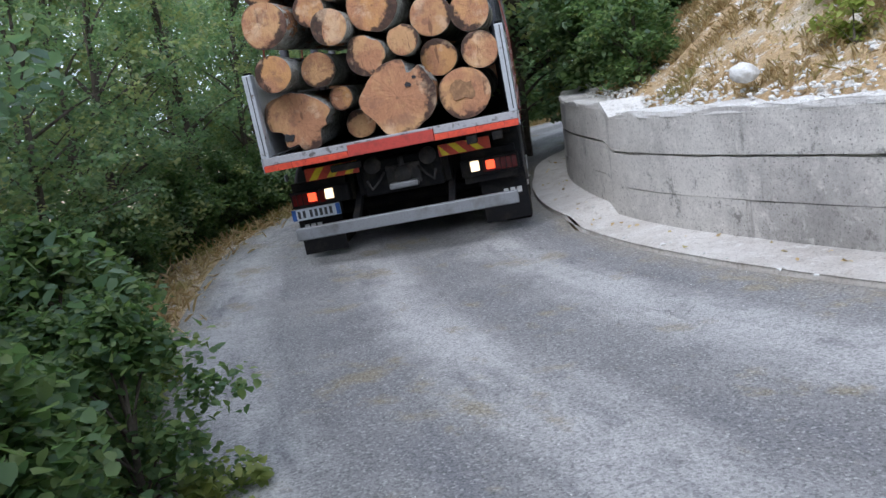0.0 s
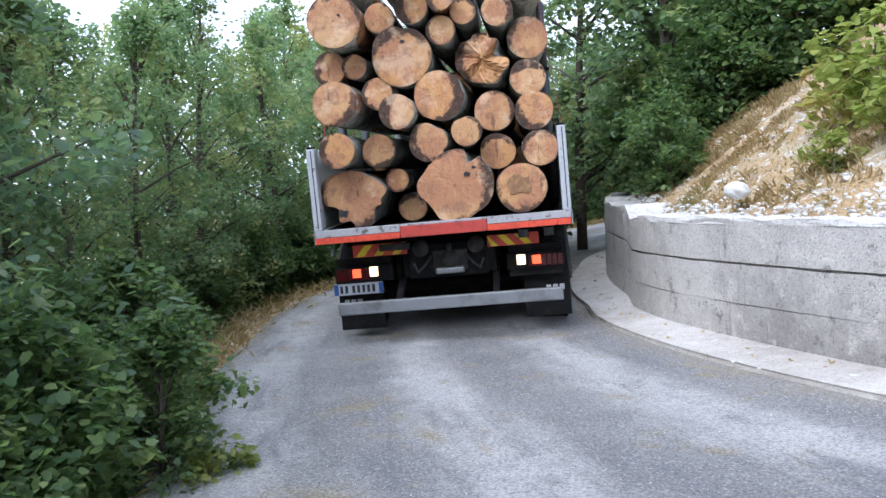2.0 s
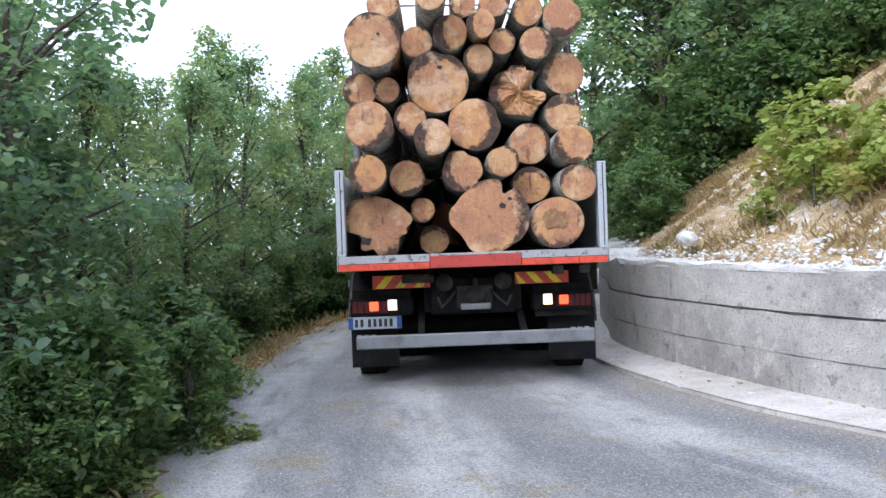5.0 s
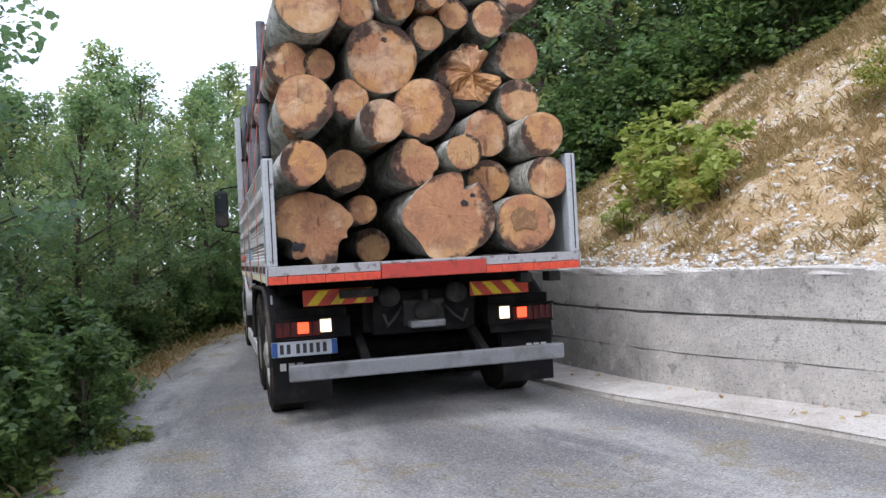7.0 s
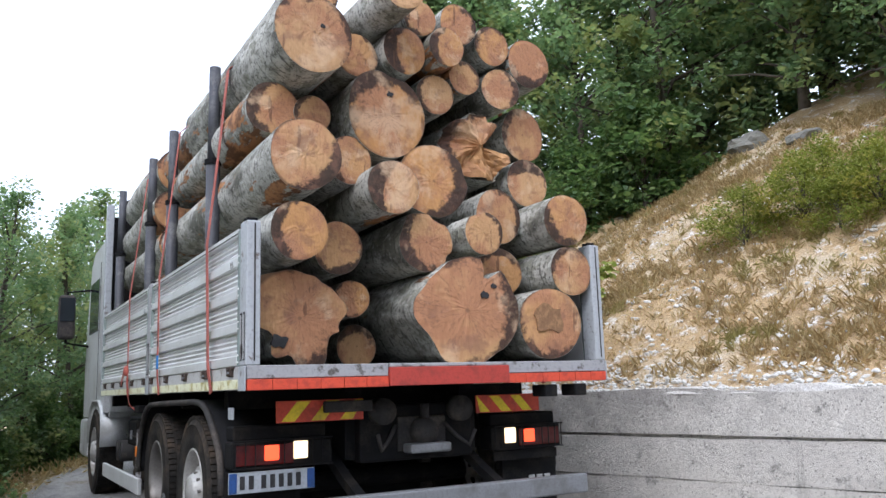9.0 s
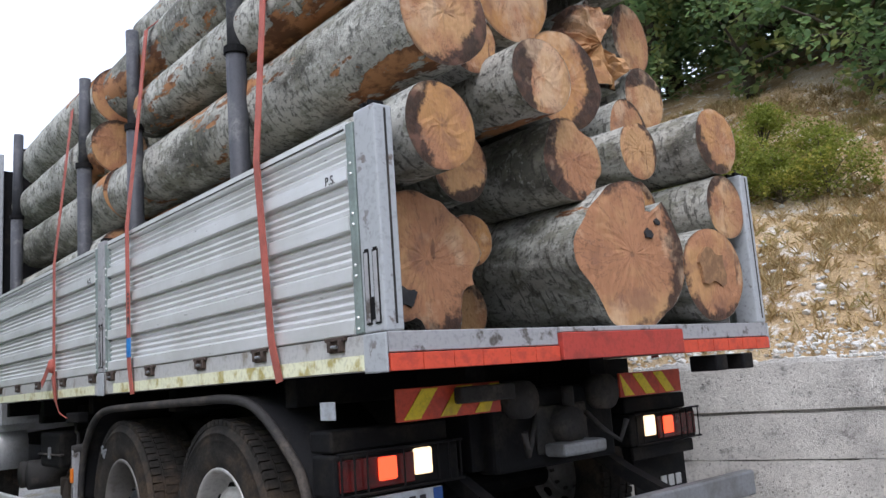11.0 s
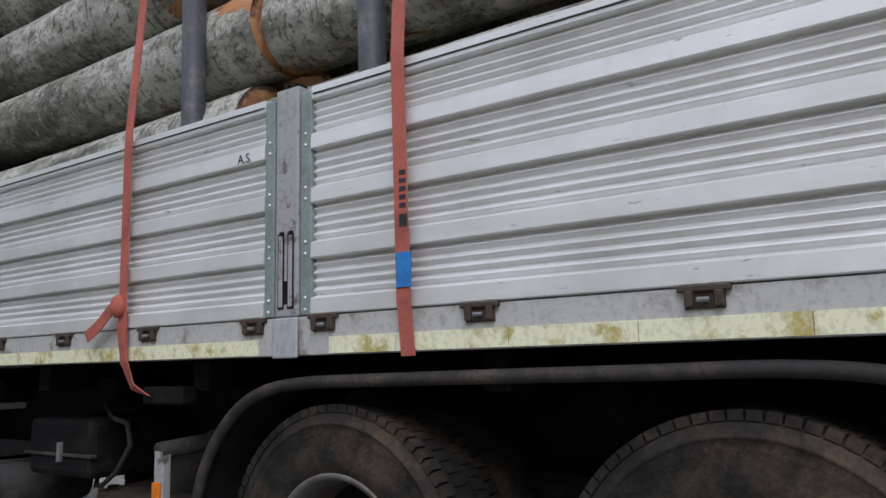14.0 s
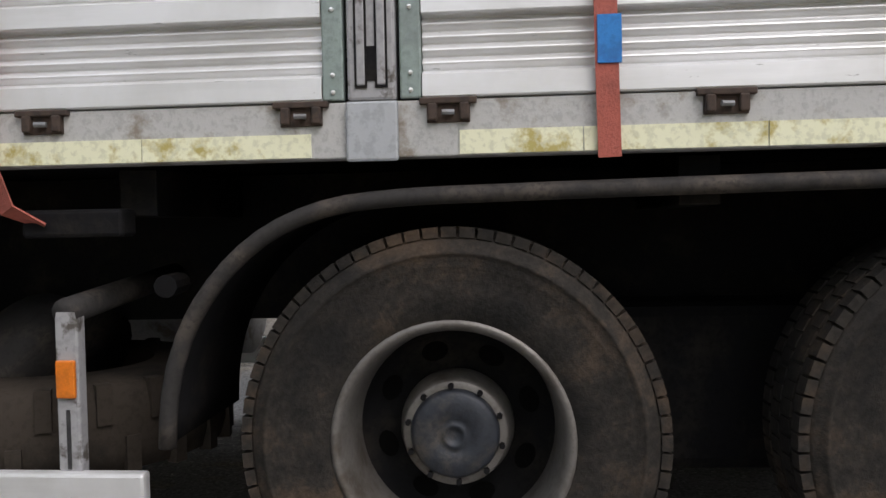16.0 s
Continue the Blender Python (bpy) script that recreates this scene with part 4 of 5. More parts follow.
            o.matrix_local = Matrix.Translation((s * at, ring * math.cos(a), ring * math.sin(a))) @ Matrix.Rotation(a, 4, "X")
    if kind == "drive" and s < 0:
        for a in (MARK, ):
            # scuffed pale mark on the sidewall
            a = radians(a)
            rng = random.Random(8)
            for k in range(9):
                bm = bmesh.new()
                da, rr = rng.uniform(-0.07, 0.07), rng.uniform(0.40, 0.475)
                vs = box(bm, -0.1585, -0.1515, -0.006 - rng.random() * 0.012, 0.008, rr - 0.008, rr + 0.008)
                bmesh.ops.rotate(bm, verts=vs, cent=(0, 0, 0), matrix=Matrix.Rotation(a + da, 3, "X"))
                part("scuff", bm, BUMPER, w, "pale scuff on the tyre wall")
    return w


def mudguard(s):
    path = [(3.5, 0.55), (3.49, 0.68), (3.45, 0.82), (3.37, 0.95), (3.25, 1.06), (3.1, 1.125), (2.92, 1.148), (2.66, 1.155), (2.2, 1.162), (1.7, 1.168), (1.35, 1.172), (1.12, 1.15),
            (0.95, 1.08), (0.8, 0.97), (0.68, 0.86), (0.63, 0.74), (0.62, 0.62)]
    path = [(y, z - 0.03) for y, z in curve_points(path, 0.05)]
    xo = s * 1.245
    bm = bmesh.new()
    ribbon(bm, [(s * 0.99, y, z) for y, z in path], (1, 0, 0), 0.5, 0.014)
    # sheet is blacker than its lip: shade inside the arch put into the colour
    g = part("mudguard", bm, CHASSIS, truck, "dusty dark plastic mudguard, sheet blackened for the arch's shade", True)
    bm = bmesh.new()
    tube(bm, [(xo, y, z - 0.008) for y, z in path], 0.022, 10)
    part("lip", bm, DARKGREY, g, "", True)
    f = part("mudflap", boxed(s * 0.76, s * 1.24, 0.585, 0.6, 0.2, 0.72), CHASSIS, truck, "black rubber mudflap")
    for k in range(3):
        part("flap_print", boxed(s * (1.18 - 0.07 * k), s * (1.13 - 0.07 * k), 0.58, 0.586, 0.47, 0.53, 0), RIM_PAINT, f)


def build_rear():
    b = part("rear_bumper", boxed(-1.146, 1.146, 0.1, 0.17, 0.44, 0.567, 0.012), BUMPER, truck, "scuffed grey underrun bumper bar")
    for x in (-0.52, 0.48):
        bm = bmesh.new()
        tube(bm, [(x, 0.16, 0.52), (x, 0.4, 0.62), (x, 0.75, 0.8)], 0.045, 4)
        part("bumper_bracket", bm, CHASSIS, b)
    for s, x0, x1 in ((-1, -1.23, -0.6), (1, 0.6, 1.2)):
        h = part("tail_lamp", boxed(x0, x1, 0.46, 0.62, 0.735, 0.895, 0.012), CHASSIS, truck, "tail lamp cluster in a black housing")
        part("red_lens", boxed(x0 + 0.02 if s < 0 else 0.83, -0.85 if s < 0 else x1 - 0.02, 0.447, 0.46, 0.755, 0.875, 0.004), LENS_RED, h, "dark red lens")
        xr, xb = (-0.806, -0.99) if s < 0 else (0.75, 0.91)
        part("reversing_lamp", boxed(xr - 0.045, xr + 0.045, 0.437, 0.458, 0.78, 0.885, 0.008), LIT_WHITE, h, "lit white reversing lamp")
        part("brake_lamp", boxed(xb - 0.045, xb + 0.045, 0.434, 0.448, 0.78, 0.87, 0.008), LIT_RED, h, "lit red brake lamp")
        bm = bmesh.new()
        n = 11
        for k in range(n):
            x = x0 + 0.015 + (x1 - x0 - 0.03) * k / (n - 1)
            if min(abs(x - xr), abs(x - xb)) > 0.05:
                tube(bm, [(x, 0.43, 0.745), (x, 0.428, 0.9)], 0.004, 5)
        for z in (0.74, 0.9):
            tube(bm, [(x0, 0.43, z), (x1, 0.43, z)], 0.006, 6)
        part("lamp_guard", bm, CHASSIS, h)
        part("lamp_box", boxed(x0 + 0.02, x1 - 0.02, 0.5, 0.66, 0.9, 0.985, 0.01), CHASSIS, h)
    pl = part("number_plate", boxed(-1.25, -0.72, 0.44, 0.452, 0.6, 0.722, 0.003), WHITE, truck, "white plate with blue ends")
    for x in (-1.249, -0.767):
        part("blue_band", boxed(x, x + 0.046, 0.436, 0.44, 0.603, 0.719, 0), PLATE_BLUE, pl)
    for k in range(7):
        x = -1.185 + k * 0.054 + (0.022 if k > 1 else 0)
        part("plate_bar", boxed(x, x + 0.03, 0.4365, 0.44, 0.622, 0.7, 0), INK, pl)
    part("plate_holder", boxed(0.62, 1.17, 0.47, 0.49, 0.66, 0.725, 0.004), CHASSIS, truck)
    for x0, x1, z0, z1 in ((-0.99, -0.42, 1.0, 1.13), (0.42, 0.95, 1.0, 1.12)):
        c = part("marker_board", boxed(x0, x1, 0.36, 0.372, z0, z1, 0.003), RED, truck, "red and yellow striped marker board")
        n = 3
        for k in range(n):
            bm = bmesh.new()
            a = x0 + 0.03 + (x1 - x0) * k / n
            w = (x1 - x0) / n * 0.45
            sl = 0.1 if x0 < 0 else -0.1
            q = [(a, z0 + 0.006), (a + w, z0 + 0.006), (a + w + sl, z1 - 0.006), (a + sl, z1 - 0.006)]
            q = [(min(max(x, x0 + 0.004), x1 - 0.004), z) for x, z in q]
            lo = [bm.verts.new((x, 0.3585, z)) for x, z in q]
            hi = [bm.verts.new((x, 0.356, z)) for x, z in q]
            bm.faces.new(lo[::-1])
            bm.faces.new(hi)
            for i in range(4):
                bm.faces.new((lo[i], lo[(i + 1) % 4], hi[(i + 1) % 4], hi[i]))
            bmesh.ops.recalc_face_normals(bm, faces=bm.faces)
            part("yellow_stripe", bm, YELLOW, c, "yellow diagonal stripe")
    part("step_bracket", boxed(-0.7, -0.38, 0.3, 0.35, 1.05, 1.12, 0.01), DARKGREY, truck)
    part("lamp_bracket", boxed(1.0, 1.1, 0.0, 0.16, 1.1, 1.18, 0.008), CHASSIS, truck)
    part("lamp_bracket", boxed(0.75, 0.85, 0.0, 0.16, 1.1, 1.18, 0.008), CHASSIS, truck)
    part("white_reflector", boxed(-1.235, -1.225, 0.43, 0.53, 1.03, 1.1, 0.003), WHITE, truck, "small white side reflector")
    # hitch and underbody behind
    part("hitch_beam", boxed(-0.42, 0.42, 0.42, 0.55, 0.72, 1.08, 0.02), CHASSIS, truck)
    bm = bmesh.new()
    tube(bm, [(0.02, 0.5, 0.9), (0.02, 0.33, 0.9)], [0.1, 0.085], 16)
    tube(bm, [(0.02, 0.36, 0.99), (0.02, 0.36, 1.08)], 0.03, 10)
    h = part("hitch", bm, DARKGREY, truck, "grimy tow hitch", True)
    part("hitch_jaw", boxed(-0.13, 0.17, 0.27, 0.4, 0.77, 0.83, 0.015), BUMPER, h)
    part("hitch_plate", boxed(-0.16, 0.2, 0.405, 0.42, 0.78, 1.0, 0.01), DARKGREY, h)
    for x in (-0.28, 0.3):
        bm = bmesh.new()
        tube(bm, [(x, 0.34, 1.04), (x, 0.46, 1.04)], 0.085, 18)
        part("air_can", bm, DARKGREY, truck, "", True)
    for x in (-0.35, 0.37):
        bm = bmesh.new()
        tube(bm, [(x, 0.3, 0.9), (x * 0.9, 0.32, 0.8), (x * 0.7, 0.36, 0.86), (x * 0.5, 0.4, 0.95)], 0.014, 8)
        part("air_hose", bm, DARKGREY, truck, "", True)


def build_chassis():
    for s in (-1, 1):
        part("frame_rail", boxed(s * 0.43 - 0.06, s * 0.43 + 0.06, 0.5, 8.0, 0.74, 1.222), CHASSIS, truck)
    for y in (0.9, 2.2, 3.6, 4.8, 5.9):
        part("cross_member", boxed(-1.15, 1.15, y - 0.05, y + 0.05, 1.08, 1.2), CHASSIS, truck)
    for y in AXLES:
        bm = bmesh.new()
        tube(bm, [(-0.95, y, 0.518), (0.95, y, 0.518)], 0.075, 14)
        part("axle", bm, CHASSIS, truck)
    bm = bmesh.new()
    bmesh.ops.create_uvsphere(bm, u_segments=16, v_segments=10, radius=0.24, matrix=Matrix.Translation((0, 2.845, 0.55)))
    part("differential", bm, CHASSIS, truck, "", True)
    # two black blocks added to keep the bright far side from showing through
    part("axle_gap_block", boxed(-0.72, 0.72, 1.75, 2.5, 0.3, 0.8, 0.04), CHASSIS, truck, "grimy black block added to close the gap between the rear axles")
    part("side_gap_block", boxed(0.5, 0.95, 3.2, 3.75, 0.35, 1.0, 0.05), CHASSIS, truck)
    # left side fittings: spare tyre lying flat, guard post, battery box, tank, tubes
    bm = bmesh.new()
    rings = lathe(bm, [(-0.13, 0.28), (-0.14, 0.4), (-0.12, 0.5), (-0.06, 0.518), (0.06, 0.518), (0.12, 0.5), (0.14, 0.4), (0.13, 0.28)], 40)
    bmesh.ops.rotate(bm, verts=bm.verts, cent=(0, 0, 0), matrix=Matrix.Rotation(math.pi / 2, 3, "Y"))
    bmesh.ops.translate(bm, verts=bm.verts, vec=(-0.66, 4.1, 0.5))
    sp = part("spare_tyre", bm, SPARE, truck, "spare tyre slung flat under the bed", True)
    bm = bmesh.new()
    for k in range(44):
        vs = box(bm, -0.02, 0.02, -0.02, 0.02, 0.0, 0.11)
        bmesh.ops.translate(bm, verts=vs, vec=(0.508, 0, 0.02 if k % 2 else -0.13))
        bmesh.ops.rotate(bm, verts=vs, cent=(0, 0, 0), matrix=Matrix.Rotation(math.tau * k / 44, 3, "Z"))
    bmesh.ops.translate(bm, verts=bm.verts, vec=(-0.66, 4.1, 0.5))
    part("spare_tread", bm, SPARE, sp)
    bm = bmesh.new()
    tube(bm, [(-0.66, 4.1, 0.56), (-0.62, 4.28, 0.68)], [0.28, 0.2], 24)
    part("spare_rim", bm, DARKGREY, sp, "dusty spare rim", True)
    for s in (-1, 1):
        g = part("guard_post", boxed(s * 1.2 - 0.02, s * 1.2 + 0.02, 3.735, 3.795, 0.35, 0.86, 0.006), GREY_PAINT, truck, "grey side guard upright")
        bm = bmesh.new()
        tube(bm, [(s * 1.22, 3.765, 0.845), (s * 0.55, 3.765, 0.9)], 0.035, 12)
        part("guard_arm", bm, DARKGREY, g, "", True)
        part("side_reflector", boxed(s * 1.226 - 0.006, s * 1.226 + 0.006, 3.74, 3.79, 0.63, 0.725, 0.004), ORANGE, g, "orange side reflector")
        part("guard_slot", boxed(s * 1.2205 - 0.002, s * 1.2205 + 0.002, 3.76, 3.77, 0.45, 0.6, 0), INK, g)
        part("guard_rail", boxed(s * 1.22 - 0.02, s * 1.22 + 0.02, 3.565, 5.9, 0.3, 0.445, 0.01), ALU, truck, "aluminium side guard rail")
        bm = bmesh.new()
        tube(bm, [(s * 1.0, 3.56, 0.9), (s * 1.14, 3.54, 0.9)], 0.03, 10)
        part("guard_stub", bm, CHASSIS, truck)
    bx = part("battery_box", boxed(-1.12, -0.6, 4.42, 4.98, 0.68, 0.95, 0.03), CHASSIS, truck, "dark plastic battery box")
    part("box_strap", boxed(-1.13, -1.1, 4.4, 5.0, 0.775, 0.79, 0.004), DARKGREY, bx)
    part("box_clip", boxed(-1.14, -1.11, 4.66, 4.685, 0.75, 0.84, 0.004), BUMPER, bx)
    for y in (5.2, 5.45):
        bm = bmesh.new()
        tube(bm, [(-1.15, y, 0.6), (-0.7, y, 0.6)], 0.11, 20)
        part("air_tank", bm, DARKGREY, truck, "dark round air tank", True)
    bm = bmesh.new()
    tube(bm, [(-0.95, 4.6, 1.02), (-1.0, 4.45, 0.95), (-1.03, 4.28, 0.93), (-1.05, 4.22, 0.84), (-1.06, 4.3, 0.72), (-1.06, 4.42, 0.65), (-0.98, 4.6, 0.63), (-0.85, 4.8, 0.66)], 0.012, 8)
    part("cable", bm, DARKGREY, truck, "grey cable loop", True)
    bm = bmesh.new()
    tube(bm, [(0.95, 4.0, 0.7), (0.95, 5.8, 0.7)], 0.3, 28)
    part("fuel_tank", bm, RIM_PAINT, truck, "", True)
    for y in (4.6, 5.75):
        part("valve_block", boxed(-0.9, -0.7, y, y + 0.16, 1.0, 1.14, 0.015), CHASSIS, truck)


def build_cab():
    bm = bmesh.new()
    sec = [(6.2, 0.95), (8.42, 0.85), (8.45, 1.6), (8.28, 2.45), (8.05, 3.05), (7.7, 3.22), (6.3, 3.25), (6.2, 3.1)]
    l = [bm.verts.new((-1.2, y, z)) for y, z in sec]
    r = [bm.verts.new((1.2, y, z)) for y, z in sec]
    bm.faces.new(l)
    bm.faces.new(r[::-1])
    n = len(sec)
    for k in range(n):
        bm.faces.new((l[k], r[k], r[(k + 1) % n], l[(k + 1) % n]))
    bmesh.ops.recalc_face_normals(bm, faces=bm.faces)
    bmesh.ops.bevel(bm, geom=list(bm.edges), offset=0.06, segments=2, affect="EDGES")
    cab = part("cab", bm, CAB, truck, "silver-grey truck cab", False)
    for s in (-1, 1):
        part("side_window", boxed(s * 1.203 - 0.004, s * 1.203 + 0.004, 7.1, 8.0, 2.05, 2.75, 0.003), GLASS, cab, "dark side window")
        part("door_seam", boxed(s * 1.202 - 0.003, s * 1.202 + 0.003, 6.98, 6.99, 1.0, 2.95, 0), INK, cab)
        m = part("mirror", boxed(s * 1.5 - 0.11, s * 1.5 + 0.11, 8.02, 8.16, 2.0, 2.62, 0.04), DARKGREY, truck, "large black door mirror")
        part("mirror_glass", boxed(s * 1.5 - 0.09, s * 1.5 + 0.09, 8.012, 8.02, 2.25, 2.58, 0), GLASS, m)
        bm = bmesh.new()
        tube(bm, [(s * 1.2, 8.1, 2.7), (s * 1.5, 8.09, 2.66), (s * 1.5, 8.09, 1.95), (s * 1.2, 8.1, 1.9)], 0.018, 8)
        part("mirror_arm", bm, CHASSIS, m, "", True)
        bm = bmesh.new()
        path = [(6.3, 0.6), (6.3, 0.85), (6.42, 1.05), (6.65, 1.14), (7.2, 1.14), (7.45, 1.05), (7.58, 0.85), (7.6, 0.6)]
        ribbon(bm, [(s * 1.06, y, z) for y, z in path], (1, 0, 0), 0.34, 0.03)
        part("front_mudguard", bm, CAB, truck, "silver front wheel arch", True)
        part("cab_step", boxed(s * 1.0, s * 1.22, 7.62, 8.2, 0.4, 0.9, 0.03), CAB, truck)
    part("windscreen", boxed(-1.05, 1.05, 8.2, 8.36, 2.0, 2.6, 0.02), GLASS, cab)
    part("front_bumper", boxed(-1.22, 1.22, 8.3, 8.52, 0.4, 0.9, 0.05), CAB, truck)
    bm = bmesh.new()
    tube(bm, [(-0.95, 6.13, 1.2), (-0.95, 6.13, 3.45), (-0.95, 6.18, 3.6)], 0.09, 16)
    part("exhaust_stack", bm, CHASSIS, truck, "black upright intake stack", True)


build_bed()
build_straps()
for _y, _k in zip(AXLES, ("tag", "drive", "front")):
    for _s in (-1, 1):
        wheel(_y, _s, _k)
mudguard(-1)
mudguard(1)
build_rear()
build_chassis()
build_cab()


# ---- the logs ----
LOGS = []
TORN = (11, 23, 18, 33, 10, 36)


ROT = worn("brown_rotten_heartwood", (0.22, 0.12, 0.06), (0.34, 0.19, 0.09), 22, 0.9, 0.0, 0.4, 0.8, 0.3)
# Flaws in the rear faces: part, material, label, place across and up, radius
FLAWS = {3: (("rot_hole", INK, "dark rot hole", 0.12, 0.1, 0.03), ("rot_hole", INK, "dark rot hole", 0.19, 0.16, 0.02)),
         4: (("rotten_heart", ROT, "brown rotten heart", 0.0, 0.03, 0.12),), 20: (("knot_hole", INK, "dark knot", 0.02, 0.14, 0.022),),
         0: (("rot_hole", INK, "dark rot hole", -0.13, -0.16, 0.05),), 23: (("knot_hole", INK, "dark knot", 0.06, 0.05, 0.016),)}
# Notches split out of the rear ends: (angle, half width, depth)
BITES = {0: ((-38, 16, 0.2), (-8, 9, 0.15), (212, 15, 0.3), (38, 24, 0.14), (255, 9, 0.18), (100, 30, 0.1)),
         3: ((58, 9, 0.34), (142, 24, 0.14), (28, 14, 0.09), (-62, 14, 0.06), (215, 20, 0.08)),
         7: ((60, 16, 0.14), (-30, 10, 0.1), (150, 20, 0.1)), 21: ((22, 20, 0.5), (62, 10, 0.16), (-42, 16, 0.2), (120, 12, 0.14), (215, 20, 0.12)),
         10: ((110, 22, 0.1),), 14: ((15, 14, 0.08), (250, 20, 0.06)), 20: ((80, 14, 0.07),)}


def log_thing(x, z, r, y0, y1, lobes=0.05, flare=0.0, label="", broken=False, tilt=0.0, stain=None):
    """A felled trunk lying along y, its rear cut at y0. The bark is the thing, the two sawn faces are its parts."""
    k = len(LOGS)
    rng = random.Random(100 + k)
    seg, st = 54 if k in BITES else 32, 14
    waves = [(q, rng.uniform(0, math.tau), rng.uniform(0.25, 1.0) / q) for q in (2, 3, 4, 5, 7)]
    bend = rng.uniform(-0.04, 0.04)
    length = y1 - y0

    def outline(a, t):
        w = sum(c * math.cos(q * a + p) for q, p, c in waves)
        f = 1 + lobes * w + flare * max(0.0, 1 - t * 3.2) ** 2
        knob = 0.018 * math.sin(a * 3 + t * 11 + k) * math.sin(t * 17 + k)
        for at, wide, deep in BITES.get(k, ()):
            off = (math.degrees(a) - at + 180) % 360 - 180
            f -= deep * math.exp(-(off / wide) ** 4) * max(0.0, 1 - t * 4.5)
        return r * (f * (1 - 0.10 * t) + knob)
    bm = bmesh.new()
    rings = []
    for i in range(st + 1):
        t = i / st
        dx = bend * math.sin(math.pi * t)
        ring = []
        for j in range(seg):
            a = math.tau * j / seg
            rr = outline(a, t)
            jag = 0.0
            if broken and i == 0:
                jag = 0.10 * (0.5 + 0.5 * math.sin(a * 2 + 1.0)) + rng.uniform(0, 0.06)
            ring.append(bm.verts.new((rr * math.cos(a) + dx, length * t + jag + tilt * rr * math.cos(a) * (i == 0), rr * math.sin(a) + dx * 0.5)))
        rings.append(ring)
    for u, w in zip(rings, rings[1:]):
        for j in range(seg):
            bm.faces.new((u[j], u[(j + 1) % seg], w[(j + 1) % seg], w[j]))
    bmesh.ops.recalc_face_normals(bm, faces=bm.faces)
    ob = part("log", bm, BARK_TORN if k in TORN else BARK, None, "", True)
    ob.color = (rng.random(), 0, 0, 1)
    tagged(ob, label or "grey-barked beech log with an orange sawn end", "log", "logs on the truck")
    for end, t in ((0, 0.0), (1, 1.0)):
        bm = bmesh.new()
        levels = 7
        prev = None
        for v in range(1, levels + 1):
            q = v / levels
            cur = []
            for j in range(seg):
                a = math.tau * j / seg
                rr = outline(a, t) * q
                jag = 0.0
                if end == 0 and broken:
                    jag = (0.10 * (0.5 + 0.5 * math.sin(a * 2 + 1.0)) + 0.05 * math.sin(a * 5)) * q + 0.04 * rng.random()
                y = (tilt * rr * math.cos(a) * (1 - end)) + jag + (0.004 if end == 0 else -0.004) * (v == levels) + rng.uniform(-0.002, 0.002)
                vert = bm.verts.new((rr / r * math.cos(a), y, rr / r * math.sin(a)))
                cur.append(vert)
            if prev is None:
                c = bm.verts.new((0, 0, 0))
                for j in range(seg):
                    bm.faces.new((c, cur[j], cur[(j + 1) % seg]))
            else:
                for j in range(seg):
                    bm.faces.new((prev[j], prev[(j + 1) % seg], cur[(j + 1) % seg], cur[j]))
            prev = cur
        bmesh.ops.recalc_face_normals(bm, faces=bm.faces)
        wood = cut_material("sawn_wood_end", stain[0], stain[1], rng.random()) if stain and end == 0 else CUT
        f = part("cut_face", bm, wood, ob, "torn splintered end" if broken and end == 0 else "")
        f.location = (0, -0.003 if end == 0 else length + 0.003, 0)
        f.scale = (r, 1, r)
    for name, mat, label, hx, hz, hr in FLAWS.get(k, ()):
        bm = bmesh.new()
        hole = [bm.verts.new((hx + hr * (1 + 0.35 * math.sin(q * 0.9 + k) * math.cos(q * 0.5)) * math.cos(math.tau * q / 18), 0.012 + tilt * hx - 0.024,
                              hz + 0.8 * hr * (1 + 0.3 * math.sin(q * 1.3)) * math.sin(math.tau * q / 18))) for q in range(18)]
        rim = bm.faces.new(hole)
        deep = bmesh.ops.extrude_face_region(bm, geom=[rim])
        bmesh.ops.translate(bm, verts=[g for g in deep["geom"] if isinstance(g, bmesh.types.BMVert)], vec=(0, 0.02, 0))
        bmesh.ops.recalc_face_normals(bm, faces=bm.faces)
        part(name, bm, mat, ob, label)
    LOGS.append((ob, pose(x, y0, z, 0, 0, 0)))
    return ob


